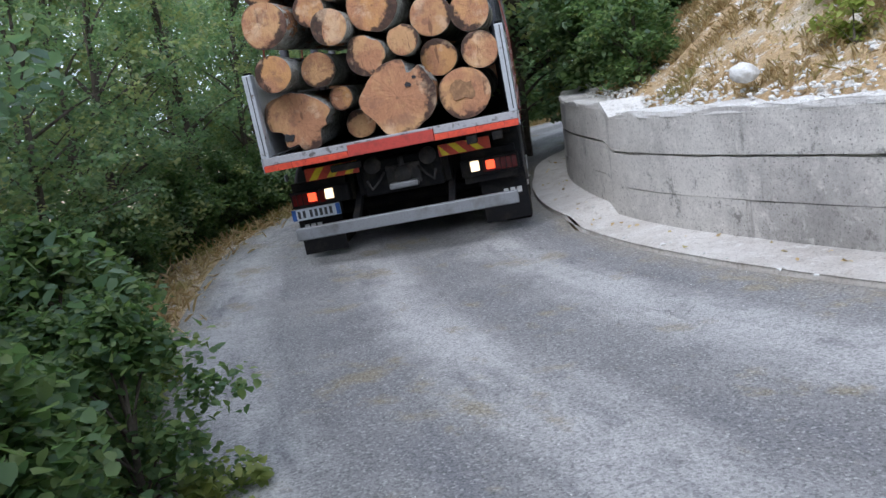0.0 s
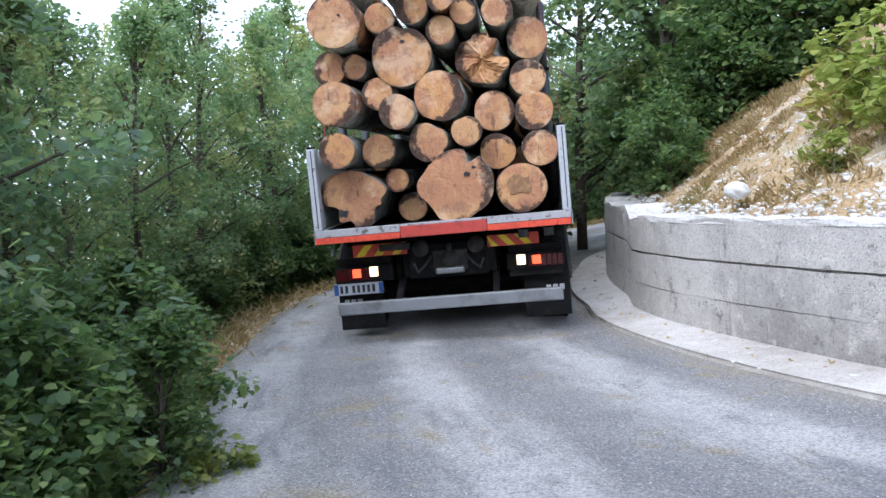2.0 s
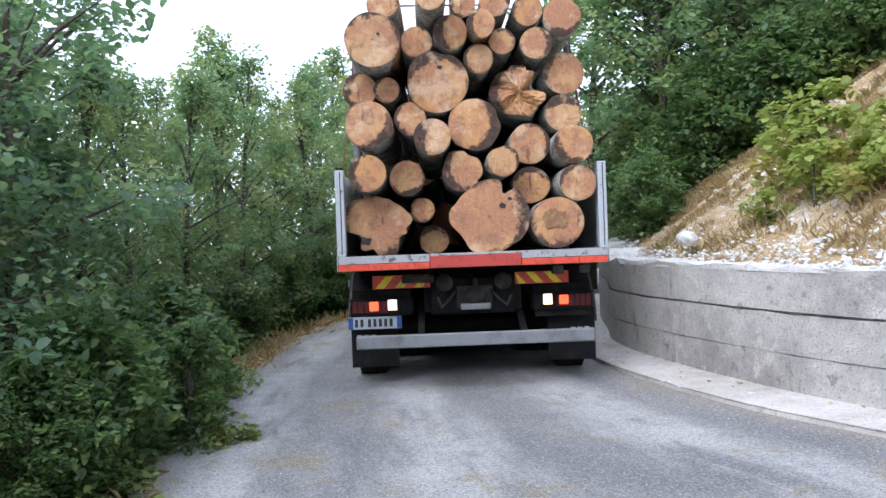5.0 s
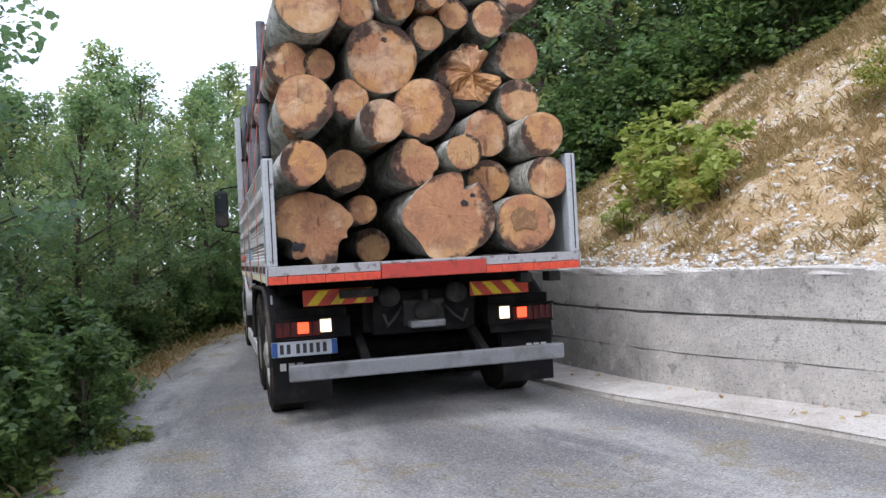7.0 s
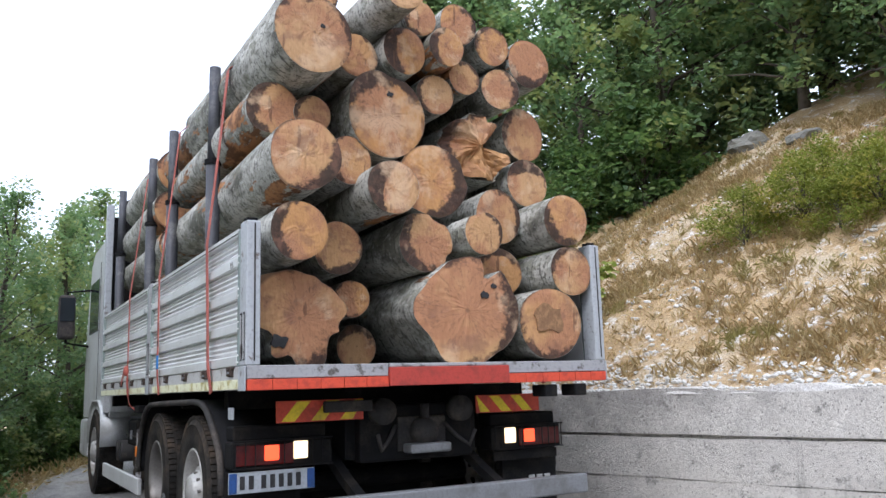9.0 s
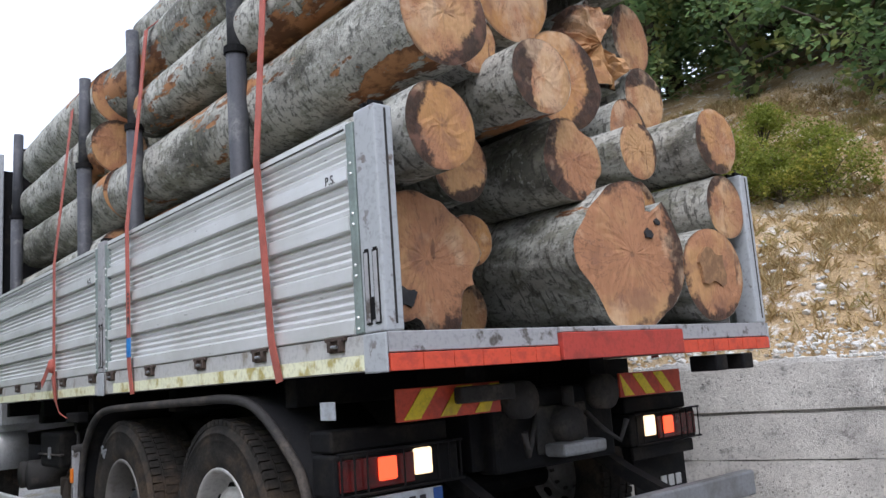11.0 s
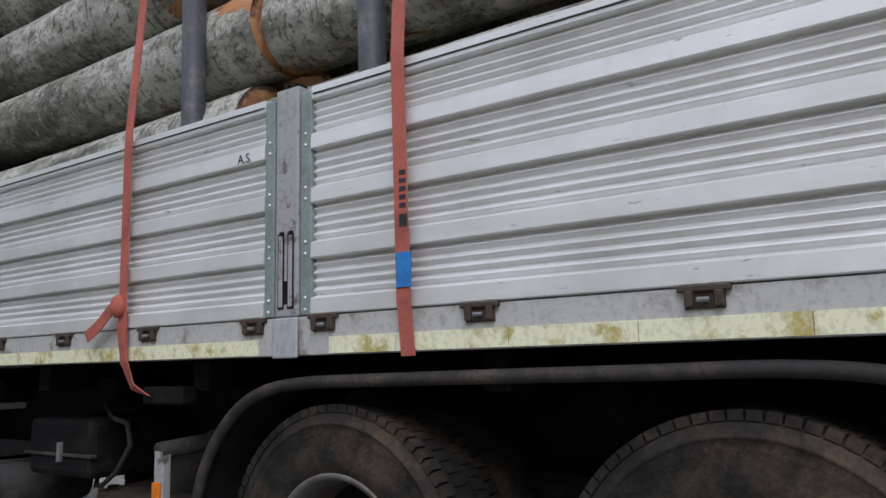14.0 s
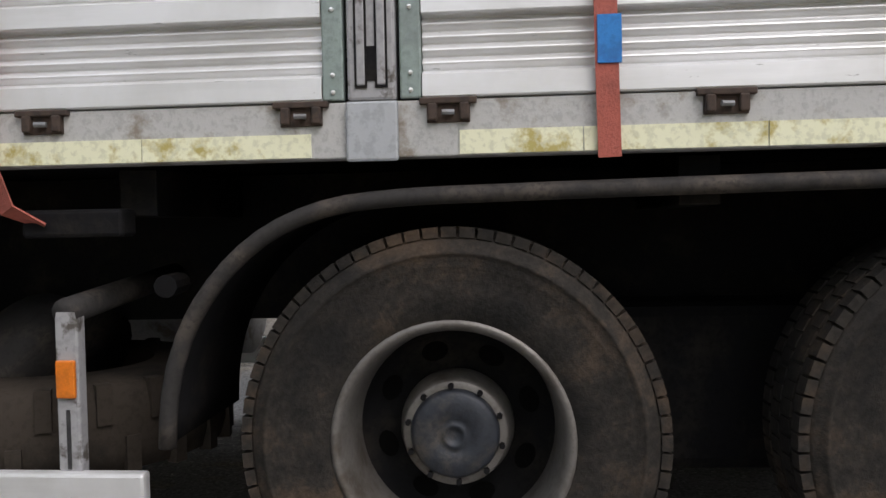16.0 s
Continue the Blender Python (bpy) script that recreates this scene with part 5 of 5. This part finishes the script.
REAR = [
    (-0.89, 1.64, 0.30, 0.24, 3.6, 0.2, 0.05), (-0.46, 1.77, 0.122, 0.43, 3.2, 0.03, 0), (-0.35, 1.47, 0.15, 0.62, 3.3, 0.03, 0),
    (0.18, 1.67, 0.335, 0.02, 3.7, 0.13, 0.1), (0.82, 1.59, 0.245, 0.0, 3.5, 0.04, 0), (-0.97, 2.115, 0.178, 0.0, 3.3, 0.03, 0),
    (-0.6, 2.08, 0.172, 0.31, 3.2, 0.03, 0), (-0.07, 2.12, 0.195, 0.12, 3.6, 0.07, 0), (0.61, 1.97, 0.18, 0.29, 3.4, 0.03, 0),
    (1.03, 1.96, 0.175, 0.01, 3.3, 0.04, 0), (0.33, 2.19, 0.148, 0.03, 3.2, 0.05, 0), (-0.94, 2.57, 0.222, -0.03, 3.28, 0.05, 0),
    (-0.55, 2.65, 0.158, 0.24, 3.2, 0.04, 0), (-0.34, 2.44, 0.175, 0.02, 3.4, 0.03, 0), (0.07, 2.57, 0.255, 0.24, 3.5, 0.04, 0),
    (0.61, 2.37, 0.2, 0.27, 3.4, 0.03, 0), (1.0, 2.32, 0.185, 0.0, 3.3, 0.04, 0), (0.97, 2.68, 0.183, 0.4, 3.4, 0.04, 0),
    (-1.03, 2.96, 0.17, 0.33, 2.75, 0.04, 0), (-0.77, 2.95, 0.127, 0.31, 3.2, 0.03, 0), (-0.27, 3.0, 0.3, 0.24, 3.5, 0.03, 0),
    (0.53, 2.9, 0.27, 0.34, 3.5, 0.17, 0), (1.0, 3.08, 0.208, 0.47, 3.4, 0.04, 0), (-0.87, 3.35, 0.26, 0.01, 3.45, 0.06, 0),
    (-0.46, 3.38, 0.153, 0.29, 3.3, 0.03, 0), (0.14, 3.2, 0.146, 0.3, 3.2, 0.03, 0), (-0.13, 3.45, 0.168, 0.23, 3.3, 0.04, 0),
    (0.38, 3.36, 0.128, 0.29, 3.2, 0.03, 0), (0.72, 3.34, 0.157, 0.33, 3.3, 0.04, 0), (0.17, 3.51, 0.14, 0.17, 3.3, 0.04, 0),
    (0.98, 3.58, 0.19, 0.32, 3.4, 0.03, 0), (-0.77, 3.76, 0.165, 0.28, 3.4, 0.03, 0), (-0.3, 3.72, 0.148, -0.12, 3.4, 0.03, 0),
    (0.0, 3.72, 0.13, 0.24, 3.2, 0.03, 0), (0.32, 3.74, 0.152, 0.25, 3.3, 0.03, 0), (0.64, 3.66, 0.152, 0.31, 3.3, 0.04, 0)]
FRONT = [(-0.92, 3.38, 0.215, 3.62), (-0.97, 2.96, 0.2, 3.52), (-0.95, 2.58, 0.195, 3.34), (-0.98, 2.17, 0.175, 3.4), (-1.03, 1.98, 0.16, 3.1), (-0.62, 1.6, 0.28, 3.75),
         (-0.45, 3.42, 0.2, 3.6), (-0.02, 3.5, 0.2, 3.58), (0.44, 3.48, 0.21, 3.62), (0.9, 3.4, 0.2, 3.6), (-0.5, 2.95, 0.22, 3.6), (0.0, 2.95, 0.23, 3.62),
         (0.5, 2.95, 0.22, 3.66), (0.95, 2.9, 0.2, 3.6), (-0.5, 2.45, 0.23, 3.66), (0.0, 2.4, 0.24, 3.7), (0.5, 2.4, 0.22, 3.72), (0.95, 2.4, 0.21, 3.7),
         (0.0, 1.75, 0.36, 3.85), (0.75, 1.75, 0.33, 3.85)]


STAIN = ((250, 0.1), (200, 0.08), (90, 0.3), (10, 0.14), (260, 0.1), (175, 0.32), (300, 0.18), (205, 0.34), (90, 0.25), (120, 0.18), (30, 0.1), (320, 0.25),
         (180, 0.18), (165, 0.75), (340, 0.34), (30, 0.14), (225, 0.34), (95, 0.5), (170, 0.34), (180, 0.18), (110, 0.24), (170, 0.22), (150, 0.24), (80, 0.12),
         (0, 0.1), (180, 0.18), (180, 0.7), (60, 0.12), (5, 0.24), (180, 0.4), (270, 0.3), (300, 0.12), (90, 0.18), (200, 0.16), (20, 0.18), (140, 0.2))


def build_logs():
    for i, (x, z, r, y0, y1, lob, fl) in enumerate(REAR):
        lab = ""
        if i in (0, 3):
            lab = "thick flared butt log with a cracked orange sawn end"
        if i == 21:
            lab = "log with a torn splintered pale end"
        elif r < 0.14:
            lab = "thin grey log with a tan sawn end"
        log_thing(x, z + (0.02 if z > 3.1 else 0), r, y0, y1, lob, fl, lab, i == 21, random.Random(i).uniform(-0.12, 0.12), STAIN[i])
    for i, (x, z, r, y0) in enumerate(FRONT):
        log_thing(x, z, r, y0, 5.9 - 0.15 * random.Random(i).random(), 0.05, 0.0, "mottled grey log stacked behind the cab")


build_logs()


# ---- plants ----
def leaf_mesh(name, centres, size, rng, mat, droop=0.25, lobed=True, thin=False):
    """Many folded six-point leaves as one mesh."""
    n = len(centres)
    yaw, tilt, roll = rng.uniform(0, math.tau, n), rng.normal(droop, 0.45, n), rng.normal(0, 0.4, n)
    s = size * rng.uniform(0.6, 1.3, n)
    d = np.stack([np.cos(yaw) * np.cos(tilt), np.sin(yaw) * np.cos(tilt), -np.sin(tilt)], 1)
    side = np.stack([-np.sin(yaw) * np.cos(roll), np.cos(yaw) * np.cos(roll), np.sin(roll)], 1)
    up = np.cross(d, side)
    if lobed:
        shape = [(0, 0, 0), (0.25, 0.42, 0.10), (0.68, 0.34, 0.07), (1.0, 0, -0.05), (0.68, -0.34, 0.07), (0.25, -0.42, 0.10)]
    elif thin:
        shape = [(0, 0.03, 0), (0.3, 0.035, 0.08), (0.7, 0.025, 0.08), (1.0, 0, -0.05), (0.7, -0.025, 0.08), (0.3, -0.035, 0.08)]
    else:
        shape = [(0, 0, 0), (0.3, 0.2, 0.05), (0.7, 0.16, 0.03), (1.0, 0, -0.05), (0.7, -0.16, 0.03), (0.3, -0.2, 0.05)]
    v = np.stack([centres + s[:, None] * (a * d + b * side + c * up) for a, b, c in shape], 1).reshape(-1, 3)
    base = np.arange(n) * 6
    q = np.concatenate([np.stack([base, base + 1, base + 2, base + 3], 1), np.stack([base, base + 3, base + 4, base + 5], 1)])
    me = bpy.data.meshes.new(name)
    me.vertices.add(len(v))
    me.vertices.foreach_set("co", v.ravel().astype(np.float32))
    me.loops.add(q.size)
    me.loops.foreach_set("vertex_index", q.ravel().astype(np.int32))
    me.polygons.add(len(q))
    me.polygons.foreach_set("loop_start", (np.arange(len(q)) * 4).astype(np.int32))
    me.materials.append(mat)
    me.update(calc_edges=True)
    return me


def clump_points(rng, centre, radius, n):
    p = rng.normal(0, 1, (n, 3))
    p /= np.linalg.norm(p, axis=1)[:, None]
    p *= (rng.uniform(0.15, 1, n) ** 0.5)[:, None] * radius
    p[:, 2] *= 0.75
    return p + centre


def make_tree(seed, height, spread, low, leaves, mat, size, label, category="tree", name="tree"):
    """A tapered trunk, limbs and a crown of many leaves gathered in uneven clumps."""
    rng = np.random.default_rng(seed)
    t = tagged(new(name), label, category)
    bm = bmesh.new()
    lean = rng.normal(0, 0.05 * height, 2)
    stem = [Vector((lean[0] * q * q, lean[1] * q * q, height * 0.92 * q - 0.4 * (q == 0))) for q in (0, 0.25, 0.5, 0.75, 1)]
    r0 = 0.012 * height + 0.02
    tube(bm, stem, [r0, r0 * 0.8, r0 * 0.6, r0 * 0.35, r0 * 0.1], 8)
    part("trunk", bm, TRUNK, t, "", True)
    count = max(10, int(leaves / 85))
    pts = []
    bm = bmesh.new()
    for k in range(count):
        q = rng.uniform(0, 1)
        z = low + (height - low) * q
        prof = spread * (0.55 + 0.75 * math.sin(math.pi * min(1, 0.15 + 0.85 * q)) - 0.55 * q)
        a, rad = rng.uniform(0, math.tau), prof * rng.uniform(0.25, 1.0)
        c = np.array([math.cos(a) * rad + lean[0] * q, math.sin(a) * rad + lean[1] * q, z])
        pts.append(clump_points(rng, c, rng.uniform(0.22, 0.5) * (0.5 + 0.35 * spread), int(leaves / count)))
        if k % 3 == 0:
            f = max(0.08, min(0.9, (z - 0.5) / height))
            s = Vector((lean[0] * f * f, lean[1] * f * f, height * 0.92 * f))
            tube(bm, [s, (s + Vector(c)) / 2 + Vector((0, 0, 0.08)), Vector(c)], [r0 * 0.32, r0 * 0.2, 0.006], 5, False)
    tagged(part("branchwork", bm, TRUNK, t, "", True), kind="stuff")
    crown = new("crown", leaf_mesh("crown", np.concatenate(pts), size, rng, mat))
    crown.parent = t
    return t


def ground_at(x, y):
    xy = np.array([[x, y]], float)
    d = -side_of(LEFT_EDGE, xy)[0]
    h = side_of(WALL_LINE, xy)[0]
    if h > 0.3:
        return float(hill_height(np.array([h]), x, y)[0] + rise(np.array(x), np.array(y)) * 0.7)
    if d > 0.6:
        return float(-0.05 - 0.38 * min(d - 0.6, 26) + rise(np.array(x), np.array(y)))
    return float(rise(np.array(x), np.array(y)))


def plant(proto, used, x, y, turn, scale=1.0, sink=0.05):
    m = pose(x, y, ground_at(x, y) - sink, 0, 0, turn)
    if proto not in used:
        used.add(proto)
        proto.scale = (scale,) * 3
        proto.matrix_basis = m @ Matrix.Diagonal((scale, scale, scale, 1))
        return proto
    keep = proto.scale.copy()
    proto.scale = (scale,) * 3
    c = copy_thing(proto, m)
    proto.scale = keep
    return c


def build_plants():
    rng = random.Random(11)
    used = set()
    slim = [make_tree(20 + k, 7.4, 1.9, 0.4, 6200, LEAF_MID, 0.098, "slender green broadleaf tree beside the road") for k in range(3)]
    dark = [make_tree(40 + k, 6.2, 1.7, 0.3, 8500, LEAF_DARK, 0.095, "dense dark green broadleaf tree at the verge") for k in range(2)]
    tall = [make_tree(60 + k, 9.5, 2.4, 0.8, 12000, LEAF_MID, 0.135, "tall dark green tree on the hillside") for k in range(3)]
    shrub = [make_tree(80 + k, 1.5, 0.75, 0.1, 4200, m, 0.075, l, "shrub", "shrub") for k, (m, l) in enumerate((
        (LEAF_SHRUB, "leafy green shrub at the road edge"), (LEAF_SHRUB, "dark green shrub at the road edge")))]
    gorse = [make_tree(90 + k, 1.5, 0.95, 0.1, 5200, LEAF_PALE, 0.055, "yellow-green bush on the dry hillside", "bush", "bush") for k in range(2)]
    fig = make_tree(99, 1.1, 0.85, 0.15, 480, LEAF_FIG, 0.15, "sapling with large pale green leaves above the wall", "sapling", "sapling")
    # the outer side of the bend, tree after tree
    spots = []
    for i in range(0, len(LEFT_EDGE)):
        x, y = LEFT_EDGE[i]
        if y < 0.8 or x > 22:
            continue
        spots.append((x, y))
    def off_edge(x, y, d):
        i = np.argmin(np.hypot(*(LEFT_EDGE - np.array([x, y])).T))
        t = LEFT_EDGE[min(i + 1, len(LEFT_EDGE) - 1)] - LEFT_EDGE[max(i - 1, 0)]
        return x - t[1] / np.hypot(*t) * d, y + t[0] / np.hypot(*t) * d
    for j, (x, y) in enumerate(spots[::4]):
        for row, (lo, hi) in enumerate(((1.2, 1.8), (2.6, 3.6), (4.6, 6.2), (8.0, 11.0))):
            if (row == 3 and j % 2) or (row == 1 and j % 3 == 1):
                continue
            px, py = off_edge(x, y, rng.uniform(lo, hi))
            if y < 4.2 and row < 2:
                plant(rng.choice(dark), used, px - 0.2, py, rng.uniform(0, 360), rng.uniform(0.58, 0.74))
            else:
                plant(rng.choice(slim), used, px, py, rng.uniform(0, 360), (rng.uniform(0.5, 0.72), rng.uniform(0.62, 0.86), rng.uniform(0.8, 1.08), rng.uniform(1.05, 1.45))[row])
    for j, (x, y) in enumerate(spots[::2]):
        px, py = off_edge(x, y, rng.uniform(0.3, 0.6) if y < 5.5 else rng.uniform(0.85, 1.3))
        plant(shrub[j % 2], used, px, py, rng.uniform(0, 360), rng.uniform(0.5, 0.8))
    # branches that hang over the road edge
    for x, y, sc in ((-2.74, 2.35, 0.6), (-2.85, 3.5, 0.52), (-3.0, 2.8, 0.55), (-2.75, 4.2, 0.5), (-3.2, 2.0, 0.6), (-3.3, 1.2, 0.55), (-3.55, 0.4, 0.5)):
        plant(shrub[0], used, x, y, rng.uniform(0, 360), sc)
    thin = make_tree(46, 6.2, 1.8, 0.4, 3600, LEAF_DARK, 0.1, "airy dark green tree with open branches at the verge")
    for x, y, sc in ((-4.1, 3.0, 0.85), (-4.7, 4.6, 0.95)):
        plant(thin, used, x, y, rng.uniform(0, 360), sc)
    # unseen trees added along the outer side and behind, to block low sky light
    for k in range(10):
        plant(rng.choice(slim), used, -6.6 - rng.uniform(0, 1.2), 0.2 - 1.6 * k, rng.uniform(0, 360), rng.uniform(0.7, 0.9))
    for k in range(8):
        plant(rng.choice(tall), used, -5.5 + 1.9 * k, -15.5 - rng.uniform(0, 2), rng.uniform(0, 360), rng.uniform(0.75, 0.95))
    # wood on the hill
    for x, y in ((4.4, 11.6), (5.6, 10.2), (6.2, 8.4), (7.6, 9.6), (8.2, 7.6), (9.6, 8.8), (10.4, 7.0), (11.8, 8.2), (7.4, 11.8), (9.6, 11.2), (12.4, 5.6), (13.4, 7.4),
                 (14, 4), (14.6, 1.6), (5.0, 9.3), (13.6, -1), (15, -4), (12, 10.6), (8.7, 6.4), (13, 3), (9.9, 3.6), (9.6, 1.9), (9.0, 0.1), (8.7, -1.6), (8.9, -3.6), (10.6, -0.6), (11, 1.6), (10.8, -3), (9.6, -6), (11.4, 4.4)):
        plant(rng.choice(tall), used, x + rng.uniform(-0.3, 0.3), y + rng.uniform(-0.3, 0.3), rng.uniform(0, 360), rng.uniform(0.75, 1.05))
    for x, y, s in ((4.2, 8.5, 0.9), (3.9, 7.7, 0.75), (3.3, 6.6, 0.6), (4.9, 7.6, 0.9), (5.8, 7.2, 1.0), (6.8, 6.6, 1.0), (7.8, 5.8, 1.1), (5.2, 8.6, 1.2)):
        plant(shrub[1], used, x, y, rng.uniform(0, 360), s * 1.3)
    for x, y, s in ((5.2, 1.5, 0.5), (5.6, 0.95, 0.55), (5.85, 0.2, 0.56), (6.2, -0.7, 0.6), (6.2, 1.1, 0.55), (6.6, 0.2, 0.6), (5.4, 0.4, 0.4), (5.9, -0.3, 0.45)):
        plant(rng.choice(gorse), used, x, y, rng.uniform(0, 360), s)
    for x, y, s in ((3.2, 3.0, 0.62), (3.75, 3.6, 0.75), (3.4, 2.3, 0.5), (3.9, 2.8, 0.62), (4.3, 4.3, 0.75), (3.0, 3.5, 0.4)):
        plant(fig, used, x, y, rng.uniform(0, 360), s)


def build_cover():
    """Dry grass, stones and fallen leaves, too many to count."""
    rng = np.random.default_rng(2)
    # dry grass on the hill
    n = 80000
    x, y = rng.uniform(2.0, 11, n), rng.uniform(-8, 9, n)
    xy = np.stack([x, y], 1)
    d = side_of(WALL_LINE, xy)
    keep = (d > 0.4) & (rng.uniform(0, 1, n) < 0.35 + 0.65 * (np.sin(x * 3.1 + np.sin(y * 2.3)) * np.sin(y * 2.7 + 1) > -0.2)) & (d < 7)
    x, y, d = x[keep], y[keep], d[keep]
    z = hill_height(d, x, y) + rise(x, y) * 0.7
    me = leaf_mesh("dry_grass", np.stack([x, y, z - 0.01], 1), 0.05, rng, STRAW, -0.7, False)
    tagged(new("dry_grass", me), "dry yellow grass tufts on the slope", "grass", kind="stuff")
    # taller tufts, many thin blades from one root
    n = 9000
    x, y = rng.uniform(2.2, 9.5, n), rng.uniform(-7, 8, n)
    d = side_of(WALL_LINE, np.stack([x, y], 1))
    keep = (d > 0.55) & (d < 7) & (rng.uniform(0, 1, n) < 0.25 + 0.75 * (np.sin(x * 2.1 + np.sin(y * 1.7)) * np.sin(y * 1.9 + 2) > -0.1))
    x, y = np.repeat(x[keep], 14) + rng.normal(0, 0.035, keep.sum() * 14), np.repeat(y[keep], 14) + rng.normal(0, 0.035, keep.sum() * 14)
    d = side_of(WALL_LINE, np.stack([x, y], 1))
    me = leaf_mesh("grass_tufts", np.stack([x, y, hill_height(d, x, y) + rise(x, y) * 0.7 - 0.01], 1), 0.115, rng, STRAW, -0.8, False, True)
    tagged(new("grass_tufts", me), "dry golden grass tufts on the stony slope", "grass", kind="stuff")
    # dry grass on the road's outer verge
    n = 16000
    i = rng.integers(0, len(LEFT_EDGE), n)
    i = i[(LEFT_EDGE[i][:, 1] > -6) & (LEFT_EDGE[i][:, 0] < 14)]
    p = LEFT_EDGE[i] + rng.normal(0, 0.16, (len(i), 2)) + np.array([-0.22, 0.08])
    me = leaf_mesh("verge_grass", np.stack([p[:, 0], p[:, 1], rise(p[:, 0], p[:, 1]) - 0.02], 1), 0.15, rng, STRAW, -0.6, False, True)
    tagged(new("verge_grass", me), "dry straw-coloured grass along the road edge", "grass", kind="stuff")
    # stones
    verts, faces = [], []
    ico = bmesh.new()
    bmesh.ops.create_icosphere(ico, subdivisions=1, radius=1)
    iv = np.array([v.co[:] for v in ico.verts])
    fc = [tuple(v.index for v in f.verts) for f in ico.faces]
    ico.free()

    def stone(px, py, pz, s):
        b = len(verts)
        w = iv * (s * rng.uniform(0.6, 1.25, (len(iv), 1))) * np.array([1, rng.uniform(0.6, 1.2), 0.6])
        verts.extend((w + np.array([px, py, pz])).tolist())
        faces.extend(tuple(b + k for k in f) for f in fc)
    m = 9000
    x, y = rng.uniform(2, 10, m), rng.uniform(-8, 8, m)
    d = side_of(WALL_LINE, np.stack([x, y], 1))
    z = hill_height(d, x, y) + rise(x, y) * 0.7
    for px, py, pz, dd in zip(x, y, z, d):
        if 0.3 < dd < 6 and rng.uniform() < (1.0 if dd < 1.0 else 0.4):
            stone(px, py, pz, rng.uniform(0.012, 0.05))
    top = WALL_LINE[(WALL_LINE[:, 1] > -7) & (WALL_LINE[:, 0] < 8)]
    step = np.gradient(top, axis=0)
    step /= np.linalg.norm(step, axis=1)[:, None]
    for k in rng.integers(0, len(top), 4200):
        off = rng.uniform(0.1, 0.75)
        px, py = top[k] + np.array([step[k][1], -step[k][0]]) * off + step[k] * rng.uniform(-0.13, 0.13)
        stone(px, py, float(hill_height(np.array(off), px, py) + rise(px, py) * 0.7) + (0.07 if off < 0.5 else 0.0), rng.uniform(0.008, 0.034))
    st = sheet("loose_stones", verts, faces, STONE, False)
    tagged(st, "pale loose limestone rubble on the slope", "stones", kind="stuff")
    verts, faces = [], []
    idx = rng.integers(0, len(KERB), 420)
    for k in idx:
        if KERB[k][1] > -7 and KERB[k][0] < 9:
            q = KERB[k] + (WALL_LINE[int(np.argmin(np.hypot(*(WALL_LINE - KERB[k]).T)))] - KERB[k]) * rng.uniform(-0.15, 0.95)
            stone(q[0], q[1], float(rise(q[0], q[1])) + 0.055, rng.uniform(0.006, 0.028))
    st = sheet("gutter_debris", verts, faces, STONE, False)
    tagged(st, "small pale stones and grit along the gutter", "stones", kind="stuff")
    # fallen leaves by the wall foot
    idx = rng.integers(0, len(KERB), 900)
    q = KERB[idx]
    wl_ = np.array([WALL_LINE[int(np.argmin(np.hypot(*(WALL_LINE - k).T)))] for k in q])
    q = q + (wl_ - q) * rng.beta(3, 1.6, (len(q), 1))
    me = leaf_mesh("fallen_leaves", np.stack([q[:, 0], q[:, 1], rise(q[:, 0], q[:, 1]) + 0.07], 1), 0.05, rng, STRAW, 0.0, True)
    tagged(new("fallen_leaves", me), "brown fallen leaves at the wall foot", "leaves", kind="stuff")
    # loose grit on the road
    verts, faces = [], []
    px, py = rng.uniform(-3.2, 2.4, 3600), rng.uniform(-4.5, 9, 3600)
    gxy = np.stack([px, py], 1)
    inner = np.minimum(side_of(LEFT_EDGE, gxy), -side_of(KERB, gxy))
    ok = (inner > 0.03) & ((rng.uniform(0, 1, 3600) < 0.15) | (inner < 0.5))
    for x, y in gxy[ok]:
        stone(x, y, float(rise(x, y)) + 0.002, rng.uniform(0.002, 0.006))
    st = sheet("road_grit", verts, faces, STONE, False)
    tagged(st, "fine pale grit scattered on the road", "gravel", kind="stuff")
    # one large white boulder above the wall
    bm = bmesh.new()
    bmesh.ops.create_icosphere(bm, subdivisions=3, radius=0.12)
    for v in bm.verts:
        v.co *= 1 + 0.3 * noise.noise(v.co * 6) + 0.12 * noise.noise(v.co * 16)
        v.co.z *= 0.72
    b = part("boulder", bm, STONE)
    b.location = (2.42, 4.1, 1.36)
    tagged(b, "white limestone boulder lying above the wall", "boulder")
    for x, y, z, s in ((8.7, 4.1, 5.0, 0.36), (8.2, 2.7, 4.9, 0.28)):
        bm = bmesh.new()
        bmesh.ops.create_icosphere(bm, subdivisions=3, radius=s)
        for v in bm.verts:
            v.co *= 1 + 0.55 * noise.noise(v.co * 2.6 + Vector((x, y, 0))) + 0.25 * noise.noise(v.co * 7)
            v.co.z *= 0.55
        o = part("rock_outcrop", bm, ROCK)
        o.location = (x, y, ground_at(x, y) - 0.06)
        tagged(o, "weathered grey rock outcrop on the hillside", "rock")


build_plants()
build_cover()


# ---- everything that moves ----
def motions():
    walk(truck, TRUCK_ROWS)
    for w, x, y, r in WHEELS:
        walk(w, [(t, pose(x, y, r, a, 0, 0)) for t, a in WHEEL_TURN])
    for ob, local in LOGS:
        walk(ob, [(t, m @ local) for t, m in TRUCK_ROWS])


motions()
